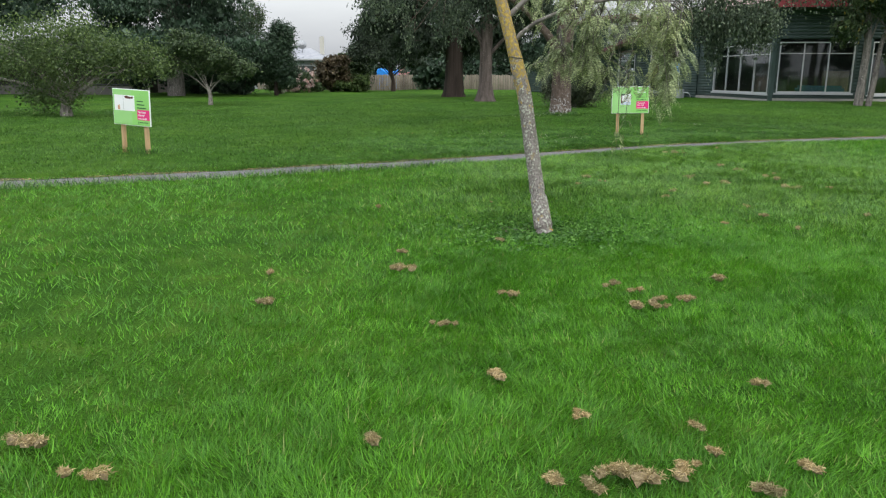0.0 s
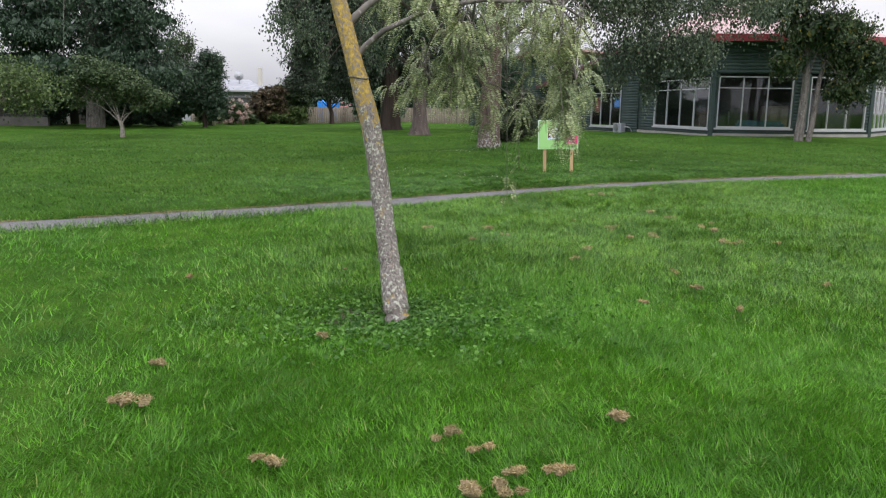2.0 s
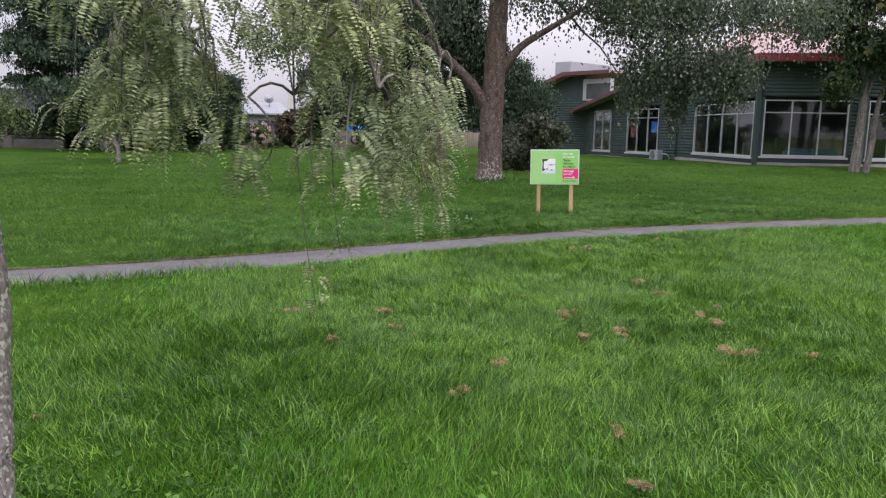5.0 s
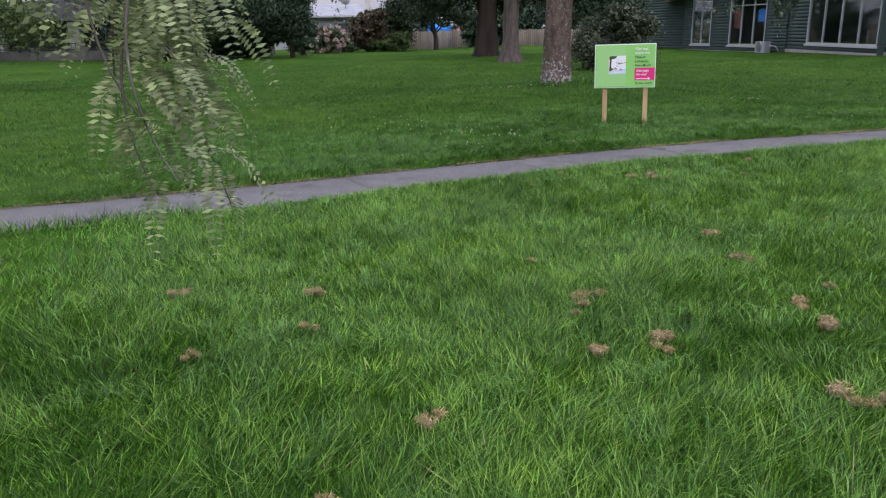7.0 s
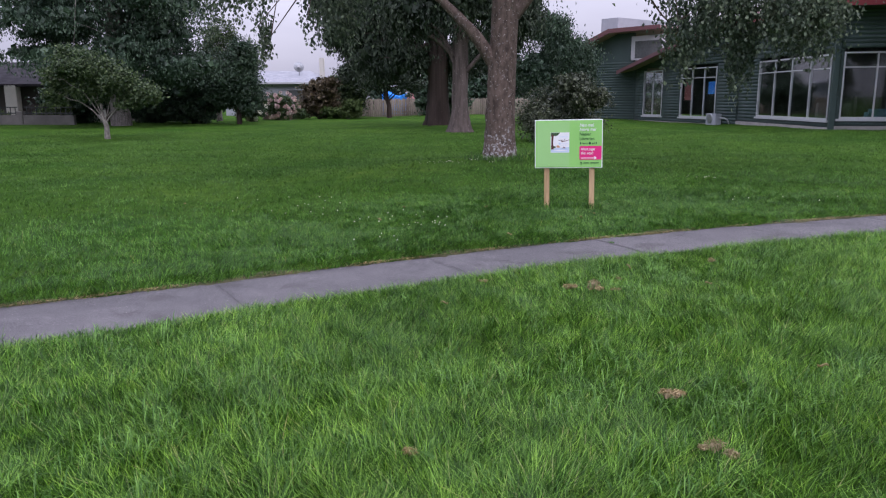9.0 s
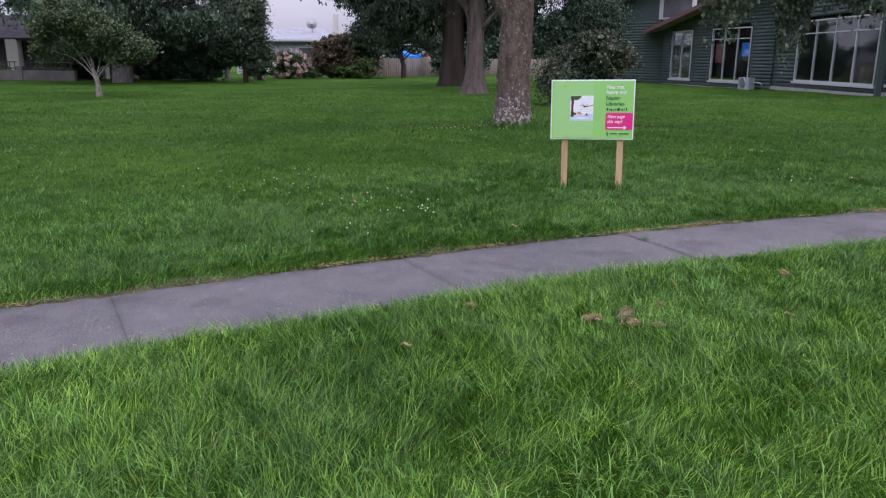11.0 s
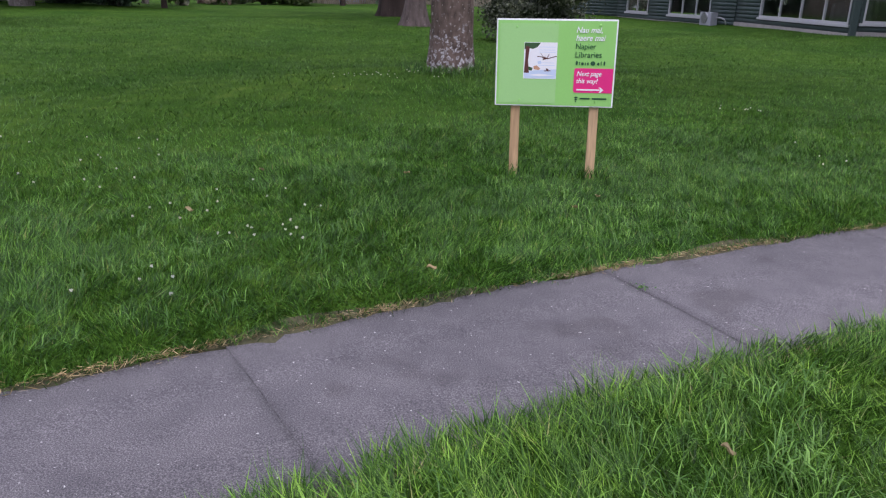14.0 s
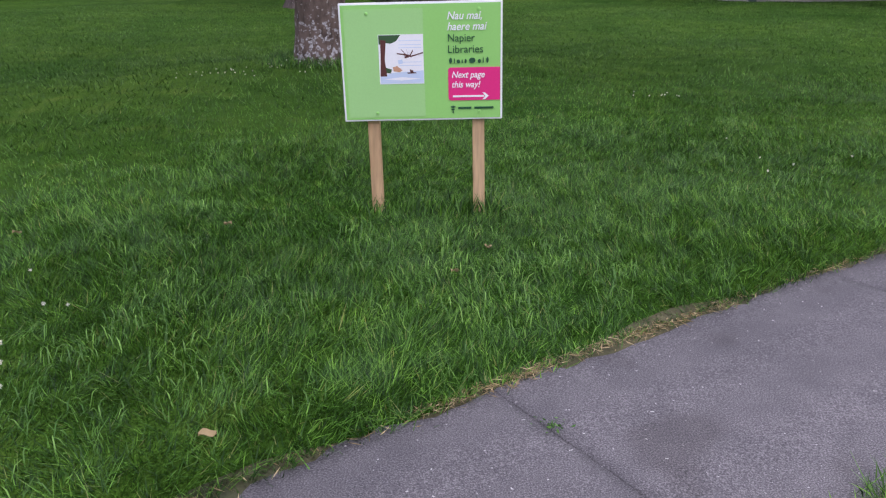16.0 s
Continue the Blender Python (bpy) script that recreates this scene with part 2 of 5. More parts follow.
STEEL = mottled("dull_steel", (0.22, 0.23, 0.24), (0.35, 0.36, 0.37), 20, 90, 0.4, 0.1, metal=0.8)
BARK_YOUNG = bark_material("young_bark_with_lichen", (0.235, 0.21, 0.195), (0.38, 0.39, 0.33), 0.55, (0.38, 0.27, 0.075), (1.05, 1.5), 80.0, 0.5, 1.25, 46.0)
BARK_BIG = bark_material("big_tree_bark", (0.140, 0.104, 0.088), (0.30, 0.27, 0.25), 0.63, (0.40, 0.39, 0.40), (0.9, -0.3), 16.0, 0.4)
BARK_DARK = bark_material("dark_fluted_bark", (0.065, 0.048, 0.042), (0.10, 0.08, 0.07), 0.66, None, None, 5.0, 0.06)
BARK_MID = bark_material("brown_buttress_bark", (0.125, 0.100, 0.092), (0.24, 0.21, 0.2), 0.64, None, None, 7.0, 0.12)
BARK_GREY = bark_material("grey_bark", (0.19, 0.172, 0.16), (0.32, 0.30, 0.28), 0.6, None, None, 12.0, 0.3)
BARK_PALE = bark_material("pale_limb_bark", (0.25, 0.23, 0.21), (0.38, 0.36, 0.33), 0.6, None, None, 20.0, 0.3)
LEAF_WISP = leafy("feathery_leaf", (0.175, 0.215, 0.120), (0.450, 0.510, 0.300), 2.5, 0.5, 0.35)
LEAF_BIG = leafy("broad_grey_green_leaf", (0.056, 0.084, 0.064), (0.172, 0.218, 0.152), 0.7, 0.45, 0.25)
# dark leaf and conifer colours are raised a little to imitate haze
LEAF_DARK = leafy("dark_leaf", (0.024, 0.048, 0.034), (0.078, 0.128, 0.088), 0.35, 0.5, 0.15)
LEAF_CONIFER = leafy("conifer_spray", (0.020, 0.034, 0.024), (0.060, 0.086, 0.056), 0.4, 0.6, 0.1)
LEAF_MID = leafy("mid_green_leaf", (0.036, 0.066, 0.034), (0.105, 0.150, 0.068), 0.8, 0.5, 0.25)
LEAF_LIGHT = leafy("light_green_leaf", (0.052, 0.092, 0.032), (0.150, 0.210, 0.080), 0.8, 0.5, 0.3)
LEAF_BIRCH = leafy("green_and_gold_leaf", (0.030, 0.055, 0.030), (0.085, 0.125, 0.055), 0.9, 0.5, 0.25, (0.33, 0.27, 0.06))
LEAF_OLIVE = leafy("olive_shrub_leaf", (0.034, 0.046, 0.032), (0.115, 0.135, 0.090), 1.2, 0.45, 0.15)
LEAF_RUST = leafy("rust_leaf", (0.055, 0.042, 0.03), (0.15, 0.12, 0.08), 0.9)
PETAL = leafy("pink_petal", (0.60, 0.36, 0.42), (0.80, 0.72, 0.74), 4.0, 0.6, 0.2)
PETAL_WHITE = leafy("white_petal", (0.62, 0.60, 0.56), (0.8, 0.78, 0.74), 4.0, 0.6, 0.2)

# darkened copy of the concrete: the low wall's shadow is in its colour
BLOCK_SHADED = mottled("shaded_block_wall", (0.10, 0.095, 0.09), (0.17, 0.16, 0.15), 1.5, 60, 0.9, 0.4)
VERGE = mottled("dry_verge", (0.035, 0.042, 0.018), (0.11, 0.10, 0.05), 5, 80, 0.95, 0.8, 0.01)


# ---- mesh helpers ----
def mesh_of(name, v, f, mat, smooth=False):
    """A mesh from arrays: vertices (n, 3) and faces of one size (m, k)."""
    me = bpy.data.meshes.new(name)
    v, f = np.asarray(v, dtype=np.float32), np.asarray(f, dtype=np.int32)
    me.vertices.add(len(v))
    me.vertices.foreach_set("co", v.ravel())
    me.loops.add(f.size)
    me.loops.foreach_set("vertex_index", f.ravel())
    me.polygons.add(len(f))
    me.polygons.foreach_set("loop_start", np.arange(0, f.size, f.shape[1], dtype=np.int32))
    me.update(calc_edges=True)
    me.materials.append(mat)
    if smooth:
        me.polygons.foreach_set("use_smooth", np.ones(len(f), dtype=bool))
    return me


def part(name, data, material_, parent, label=""):
    """One mesh object under a thing or a part; data is a bmesh or a mesh."""
    if isinstance(data, bmesh.types.BMesh):
        me = bpy.data.meshes.new(name)
        data.to_mesh(me)
        data.free()
        me.materials.append(material_)
    else:
        me = data
    ob = new(name, me)
    ob.parent = parent
    return tagged(ob, label) if label else ob


def thing(name, label, category, m=None, group="", kind=""):
    ob = new(name)
    ob.empty_display_size = 0.1
    if m is not None:
        ob.matrix_world = m
    return tagged(ob, label, category, group, kind)


def add_box(bm, lo, hi, m=None):
    c = [(a + b) / 2 for a, b in zip(lo, hi)]
    s = [abs(b - a) for a, b in zip(lo, hi)]
    mat = Matrix.Translation(c) @ Matrix.Diagonal((*s, 1))
    return bmesh.ops.create_cube(bm, size=1, matrix=(m @ mat) if m is not None else mat)["verts"]


def box(lo, hi, edge=0.0, m=None):
    bm = bmesh.new()
    add_box(bm, lo, hi, m)
    if edge:
        bmesh.ops.bevel(bm, geom=bm.edges[:], offset=edge, segments=2, affect="EDGES")
    return bm


def prism(outline, axis_lo, axis_hi, m):
    """An outline in (u, w) pushed from axis_lo to axis_hi, then posed by m (u, depth, w)."""
    bm = bmesh.new()
    a = [bm.verts.new(m @ Vector((u, axis_lo, w))) for u, w in outline]
    b = [bm.verts.new(m @ Vector((u, axis_hi, w))) for u, w in outline]
    bm.faces.new(a)
    bm.faces.new(b[::-1])
    for i in range(len(a)):
        j = (i + 1) % len(a)
        bm.faces.new((a[j], a[i], b[i], b[j]))
    bmesh.ops.recalc_face_normals(bm, faces=bm.faces[:])
    return bm


def tube_arrays(pts, radii, sides=8, rough=0.0, rng=None, flare=None):
    """Rings along a line: vertices and quads."""
    pts, radii = np.asarray(pts, float), np.asarray(radii, float)
    d = np.gradient(pts, axis=0)
    d /= np.linalg.norm(d, axis=1)[:, None] + 1e-9
    ref = np.where(np.abs(d[:, 2:3]) > 0.9, [[1.0, 0, 0]], [[0, 0, 1.0]])
    s = np.cross(d, ref)
    s /= np.linalg.norm(s, axis=1)[:, None] + 1e-9
    t = np.cross(d, s)
    a = np.linspace(0, 2 * np.pi, sides, endpoint=False)
    r = radii[:, None] * np.ones(sides)
    if rough and rng is not None:
        r = r * (1 + rough * rng.normal(size=r.shape))
    if flare is not None:
        r = r * flare(np.linspace(0, 1, len(pts))[:, None], a[None, :])
    v = pts[:, None, :] + r[..., None] * (np.cos(a)[None, :, None] * s[:, None, :] + np.sin(a)[None, :, None] * t[:, None, :])
    i, j = np.meshgrid(np.arange(len(pts) - 1), np.arange(sides), indexing="ij")
    k = (j + 1) % sides
    f = np.stack([i * sides + j, i * sides + k, (i + 1) * sides + k, (i + 1) * sides + j], -1).reshape(-1, 4)
    return v.reshape(-1, 3), f


def curve_points(a, b, bend, n=8):
    """A bowed line from a to b; bend is how the middle strays."""
    a, b, bend = np.array(a, float), np.array(b, float), np.array(bend, float)
    t = np.linspace(0, 1, n)[:, None]
    return a + (b - a) * t + bend * (4 * t * (1 - t))


def joined(pieces):
    vs, fs, k = [], [], 0
    for v, f in pieces:
        vs.append(v)
        fs.append(f + k)
        k += len(v)
    return np.concatenate(vs), np.concatenate(fs)


def leaf_arrays(centre, along, size, width, rng, fold=0.25, across=None):
    """Folded diamond leaves: base, two sides, tip."""
    n = len(centre)
    along = along / (np.linalg.norm(along, axis=1)[:, None] + 1e-9)
    side = np.cross(along, rng.normal(size=(n, 3))) if across is None else np.array(across)
    side /= np.linalg.norm(side, axis=1)[:, None] + 1e-9
    up = np.cross(side, along)
    size = np.broadcast_to(size, (n,))[:, None]
    w = np.broadcast_to(width, (n,))[:, None]
    base, tip = centre - along * size * 0.5, centre + along * size * 0.5
    l_, r_ = centre + side * w * 0.5 + up * w * fold, centre - side * w * 0.5 + up * w * fold
    v = np.stack([base, l_, tip, r_], 1).reshape(-1, 3)
    k = np.arange(n)[:, None] * 4
    f = np.concatenate([k + [0, 1, 2], k + [0, 2, 3]], 1).reshape(-1, 3)
    return v, f


def in_ball(n, rng):
    p = rng.normal(size=(n, 3))
    p /= np.linalg.norm(p, axis=1)[:, None]
    return p * rng.random((n, 1)) ** 0.4


def crown_arrays(lobes, leaves, size, rng, spread=0.16, droop=0.0, flat=0.6, width=0.6, dense=0.0):
    """Leaves in many small sprays, scattered through uneven lobes (centre, radii, share)."""
    total = sum(s for _, _, s in lobes)
    vs = []
    for c, r, s in lobes:
        n = int(leaves * s / total)
        sprays = max(6, n // 45)
        p = in_ball(sprays, rng) * np.array(r) + np.array(c)
        own = rng.uniform(0.6, 1.5, sprays)
        which = rng.integers(0, sprays, n)
        g = rng.normal(size=(n, 3)) * (np.mean(r) * spread * own[which])[:, None]
        g[:, 2] *= flat
        if droop:
            fall = rng.random(n) ** 1.2
            g[:, :2] *= (1 - 0.6 * fall)[:, None]
            g[:, 2] -= fall * droop * own[which]
        d = rng.normal(size=(n, 3)) + np.array((0, 0, -0.5 - 2 * (droop > 0)))
        sz = size * rng.uniform(0.6, 1.3, n)
        vs.append(leaf_arrays(p[which] + g, d, sz, sz * width, rng))
        if dense:
            m = int(n * dense)
            q = in_ball(m, rng) * np.array(r) * 0.78 + np.array(c)
            vs.append(leaf_arrays(q, rng.normal(size=(m, 3)), size * 2.6, size * 2.0, rng))
    return joined(vs)


def tree(label, trunk_line, trunk_radii, lobes, leaves, size, bark, foliage, seed, limbs=14, category="tree", droop=0.0, spread=0.16,
         flare=None, extra=(), name="tree", limb_r=0.35, flat=0.6, width=0.6, from_=0.45, twig=True, dense=0.0):
    rng = np.random.default_rng(seed)
    base = np.array(trunk_line[0], float)
    root = thing(name, label, category, Matrix.Translation(base))
    line = np.array(trunk_line, float) - base
    k = np.linspace(0, len(line) - 1, max(10, len(line) * 4))
    fine = np.stack([np.interp(k, range(len(line)), line[:, c]) for c in range(3)], 1)
    rad = np.interp(k, range(len(line)), trunk_radii)
    v, f = tube_arrays(fine, rad, 16, 0.035, rng, flare)
    part("trunk", mesh_of("trunk", v, f, bark, True), bark, root)
    ends = []
    for i in range(limbs):
        c, r, _ = lobes[i % len(lobes)]
        ends.append(np.array(c) - base + in_ball(1, rng)[0] * np.array(r) * 0.75)
    for i, e in enumerate(ends):
        at = int(len(fine) * rng.uniform(from_, 0.97))
        a = fine[at]
        r0 = rad[at] * limb_r * rng.uniform(0.7, 1.2)
        pts = curve_points(a, e, (0, 0, np.linalg.norm(e - a) * rng.uniform(0.04, 0.22)), 9) + rng.normal(size=(9, 3)) * np.linspace(0, 0.06, 9)[:, None]
        pieces = [tube_arrays(pts, np.linspace(r0, r0 * 0.18, 9), 7, 0.03, rng)]
        if twig:
            for _ in range(4):
                q = pts[rng.integers(4, 9)]
                w = q + rng.normal(size=3) * np.array((0.5, 0.5, 0.35)) * np.linalg.norm(e - a) * 0.25
                pieces.append(tube_arrays(curve_points(q, w, (0, 0, 0.05), 5), np.linspace(r0 * 0.3, r0 * 0.06, 5), 5))
        part("branch", mesh_of("branch", *joined(pieces), bark, True), bark, root)
    for pts, r0, r1 in extra:
        pts = np.array(pts, float) - base
        k2 = np.linspace(0, len(pts) - 1, 14)
        pp = np.stack([np.interp(k2, range(len(pts)), pts[:, c]) for c in range(3)], 1)
        part("branch", mesh_of("branch", *tube_arrays(pp, np.linspace(r0, r1, 14), 10, 0.02, rng), bark, True), bark, root)
    moved = [(np.array(c) - base, r, s) for c, r, s in lobes]
    v, f = crown_arrays(moved, leaves, size, rng, spread, droop, flat, width, dense)
    part("crown", mesh_of("crown", v, f, foliage), foliage, root)
    return root


def shrub(label, base, radii, leaves, size, foliage, seed, bark=None, flowers=None, category="shrub", name="shrub"):
    rng = np.random.default_rng(seed)
    root = thing(name, label, category, Matrix.Translation(base))
    stems = []
    for _ in range(9):
        e = in_ball(1, rng)[0] * np.array(radii) * 0.8
        e[2] = abs(e[2]) + radii[2] * 0.6
        stems.append(tube_arrays(curve_points((rng.normal() * 0.1, rng.normal() * 0.1, -0.05), e, (0, 0, 0.1)), np.linspace(0.05, 0.012, 8), 6))
    part("stem", mesh_of("stem", *joined(stems), bark or BARK_GREY, True), bark, root)
    r = np.array(radii)
    lobes = [(np.array((0, 0, r[2] * 0.95)), r, 5)]
    for _ in range(6):
        q = rng.normal(size=3) * r * 0.45
        lobes.append((np.array((q[0], q[1], max(r[2] * 0.35, r[2] * 0.95 + q[2]))), r * rng.uniform(0.4, 0.6), 1.2))
    v, f = crown_arrays(lobes, leaves, size, rng, 0.14, dense=0.12)
    v[:, 2] = np.maximum(v[:, 2], 0.02 + 0.05 * rng.random(len(v)))
    part("foliage", mesh_of("foliage", v, f, foliage), foliage, root)
    if flowers:
        mat, count, fs = flowers
        for _ in range(count):
            d = in_ball(1, rng)[0]
            d /= np.linalg.norm(d)
            d[1] = -abs(d[1])
            c = d * r * rng.uniform(0.9, 1.1) + np.array((0, 0, r[2] * 0.95))
            c[2] = max(c[2], 0.15)
            n = 40
            g = in_ball(n, rng)
            v, f = leaf_arrays(c + g * fs, g, fs * 0.8, fs * 0.8, rng)
            part("flower_head", mesh_of("flower_head", v, f, mat), mat, root)
    return root


# ---- ground ----
CENTRE_LINE = [(-40.1, -3.2), (-20.1, 3.2), (-12.12, 6.2), (-5.14, 9.44), (-3.16, 10.51), (-1.28, 11.78), (0.46, 12.9), (1.52, 13.76), (2.54, 14.58), (3.5, 15.35), (4.43, 16.04), (5.28, 16.56), (6.05, 17.06), (7.4, 17.87), (9.77, 19.05), (13.88, 20.72), (21.89, 23.52), (39.9, 29.32)]
HALF, PATH_Z = 0.56, -0.062


def smoothstep(a, b, x):
    t = np.clip((np.asarray(x, float) - a) / (b - a), 0, 1)
    return t * t * (3 - 2 * t)


def line_samples(step=0.06):
    p = np.array(CENTRE_LINE, float)
    d = np.concatenate([[0], np.cumsum(np.linalg.norm(np.diff(p, axis=0), axis=1))])
    s = np.arange(0, d[-1], step)
    q = np.stack([np.interp(s, d, p[:, 0]), np.interp(s, d, p[:, 1])], 1)
    k = np.ones(41) / 41
    pad = np.concatenate([np.repeat(q[:1], 20, 0), q, np.repeat(q[-1:], 20, 0)])
    return s, np.stack([np.convolve(pad[:, c], k, "valid") for c in range(2)], 1)


PATH_S, PATH_Q = line_samples()


def off_path(x, y):
    """How far points lie from the path's middle; by its height over x, since it runs across."""
    yc = np.interp(x, PATH_Q[:, 0], PATH_Q[:, 1])
    slope = np.interp(x, PATH_Q[:-1, 0], np.diff(PATH_Q[:, 1]) / (np.diff(PATH_Q[:, 0]) + 1e-9))
    return (np.asarray(y) - yc) / np.sqrt(1 + slope ** 2)


def ground_z(x, y):
    x, y = np.asarray(x, float), np.asarray(y, float)
    rise = np.maximum(0.24 * smoothstep(8, 14, x), 0.12 * smoothstep(-10, -4, x)) * smoothstep(25, 37, y)
    rise = rise + 0.23 * np.exp(-((x - 2.87) ** 2 + (y - 23.7) ** 2) / 7.0)
    swell = 0.018 * (np.sin(x * 1.3 + 0.6 * y) + np.sin(y * 0.9 - 0.5 * x + 1.0)) + 0.008 * np.sin(4.1 * x) * np.sin(3.7 * y + 1)
    bed = 0.14 * (1 - smoothstep(HALF - 0.07, HALF + 0.13, np.abs(off_path(x, y))))
    mound = -0.055 * np.exp(-((x - 1.68) ** 2 + (y - 7.1) ** 2) / 0.3)
    return rise + mound - bed + swell * smoothstep(0.5, 1.5, np.abs(off_path(x, y)))


def grid_axis(lo, hi, step, far):
    mid = np.arange(lo, hi + step, step)
    out = np.array([3.0, 8, 18, 40, 90, 200, 500, far])
    return np.concatenate([lo - out[::-1], mid, hi + out])


gx, gy = grid_axis(-14, 20, 0.25, 1500), grid_axis(-2, 42, 0.25, 1500)
gx = np.sort(np.concatenate([gx[(gx < -9.05) | (gx > 11.95)], np.arange(-9, 12, 0.1)]))
gy = np.sort(np.concatenate([gy[(gy < 6.95) | (gy > 19.95)], np.arange(7, 20, 0.1)]))
GX, GY = np.meshgrid(gx, gy, indexing="ij")
GZ = ground_z(GX, GY)
i, j = np.meshgrid(np.arange(len(gx) - 1), np.arange(len(gy) - 1), indexing="ij")
quads = np.stack([i * len(gy) + j, (i + 1) * len(gy) + j, (i + 1) * len(gy) + j + 1, i * len(gy) + j + 1], -1).reshape(-1, 4)
ground = new("ground", mesh_of("ground", np.stack([GX, GY, GZ], -1).reshape(-1, 3), quads, LAWN, True))
tagged(ground, "green park lawn with uneven mown grass", "lawn", kind="structure")

# the footpath: one slab after another, with open joints
footpath = thing("pavement", "narrow grey asphalt footpath with cracked joints crossing the lawn", "footpath", kind="structure")
tangent = np.gradient(PATH_Q, axis=0)
tangent /= np.linalg.norm(tangent, axis=1)[:, None]
normal = np.stack([-tangent[:, 1], tangent[:, 0]], 1)
first = int(np.argmin(np.linalg.norm(PATH_Q - np.array((3.17, 15.08)), axis=1)))
STEP = 32
starts = list(range(first % STEP, len(PATH_Q) - STEP, STEP))
prng = np.random.default_rng(5)
for a in starts:
    idx = np.arange(a, a + STEP + 1)
    c, nn = PATH_Q[idx].copy(), normal[idx]
    c[0] += tangent[a] * 0.0009
    c[-1] -= tangent[idx[-1]] * 0.0009
    wob = 0.02 * np.sin(PATH_S[idx] * 3.1) + 0.015 * np.sin(PATH_S[idx] * 7.7 + 1) + 0.012 * prng.normal(size=len(idx))
    wob2 = 0.02 * np.sin(PATH_S[idx] * 2.7 + 2) + 0.015 * np.sin(PATH_S[idx] * 8.3) + 0.012 * prng.normal(size=len(idx))
    cols = [-(HALF + wob), -(HALF + wob) + 0.02, np.zeros(len(idx)), (HALF + wob2) - 0.02, HALF + wob2]
    zs = [-0.016, -0.002, 0.006, -0.002, -0.016]
    tilt = prng.normal() * 0.002
    rows_ = [np.concatenate([c + nn * o[:, None], np.full((len(idx), 1), PATH_Z + z + tilt)], 1) for o, z in zip(cols, zs)]
    v = np.stack(rows_, 1)
    v[0, :, 2] -= 0.0004
    v[-1, :, 2] -= 0.0004
    n_, w_ = v.shape[:2]
    low = v.copy()
    low[..., 2] = PATH_Z - 0.08
    i, j = np.meshgrid(np.arange(n_ - 1), np.arange(w_ - 1), indexing="ij")
    q = np.stack([i * w_ + j, i * w_ + j + 1, (i + 1) * w_ + j + 1, (i + 1) * w_ + j], -1).reshape(-1, 4)[:, ::-1]
    n0 = n_ * w_
    ends = [[k, k + 1, n0 + k + 1, n0 + k] for k in range(w_ - 1)] + [[(n_ - 1) * w_ + k + 1, (n_ - 1) * w_ + k, n0 + (n_ - 1) * w_ + k, n0 + (n_ - 1) * w_ + k + 1] for k in range(w_ - 1)]
    part("slab", mesh_of("slab", np.concatenate([v.reshape(-1, 3), low.reshape(-1, 3)]), np.concatenate([q, np.array(ends)]), ASPHALT, True), ASPHALT, footpath)


# bare, dry verge along both edges
vrng = np.random.default_rng(6)
sel = np.where((PATH_Q[:, 0] > -8) & (PATH_Q[:, 0] < 16))[0]
for sg in (1, -1):
    o1 = HALF + 0.035 + 0.015 * np.sin(PATH_S[sel] * 2.9 + sg) + 0.010 * np.sin(PATH_S[sel] * 7.3)
    strip = []
    for o, lift in ((np.full(len(sel), HALF - 0.12), None), (o1, 0.006), (o1 + 0.07, -0.03)):
        p_ = PATH_Q[sel] + normal[sel] * sg * o[:, None]
        z_ = np.full(len(sel), PATH_Z - 0.03) if lift is None else ground_z(p_[:, 0], p_[:, 1]) + lift
        strip.append(np.concatenate([p_, z_[:, None]], 1))
    k = np.arange(len(sel) - 1)[:, None]
    f = np.concatenate([np.concatenate([k, k + 1, k + 1 + len(sel), k + len(sel)], 1) + r_ * len(sel) for r_ in range(2)])
    tagged(new("verge", mesh_of("verge", np.concatenate(strip), f if sg < 0 else f[:, ::-1], VERGE, True)), "dry bare soil verge along the footpath", "verge", kind="structure")


# ---- the two notice boards ----
def words(text, size, mat, parent, at, width=None, slant=0.0, bold=0.0):
    """Lettering as a thin mesh on the board's face; at is (u, w) of its lower left corner."""
    cu = bpy.data.curves.new("lettering", "FONT")
    cu.body, cu.size, cu.shear, cu.offset, cu.extrude = text, size, slant, bold, 0.0006
    tmp = new("lettering", cu)
    me = bpy.data.meshes.new_from_object(tmp.evaluated_get(bpy.context.evaluated_depsgraph_get()))
    bpy.data.objects.remove(tmp)
    co = np.array([v.co for v in me.vertices])
    k = width / (co[:, 0].max() - co[:, 0].min()) if width else 1.0
    for v in me.vertices:
        x, y, z = v.co
        v.co = (at[0] + (x - co[:, 0].min()) * k, -0.0165 - z, at[1] + y)
    me.materials.clear()
    me.materials.append(mat)
    return part("lettering", me, mat, parent)


def flat(u0, u1, w0, w1, d=0.0160, corner=0.0):
    bm = bmesh.new()
    add_box(bm, (u0, -d, w0), (u1, -0.005, w1))
    if corner:
        es = [e for e in bm.edges if abs(e.verts[0].co.y - e.verts[1].co.y) > 0.001 and e.verts[0].co.x < (u0 + u1) / 2]
        bmesh.ops.bevel(bm, geom=es, offset=corner, segments=5, affect="EDGES")
    return bm


def blob(points, d):
    return prism(points, -d, -0.012, Matrix.Identity(4))


def notice_board(label, m, posts, page_right, foot, w=0.842, h=0.606, z0=0.522):
    root = thing("notice_board", label, "sign", m, "story signs along the footpath")
    for u, lean in posts:
        b = box((u - 0.032, 0.014, -0.15), (u + 0.032, 0.074, z0 + h - 0.08), 0.004)
        for v in b.verts:
            v.co.x += lean * (z0 - v.co.z)
        part("post", b, TIMBER, root, "square pale pine post")
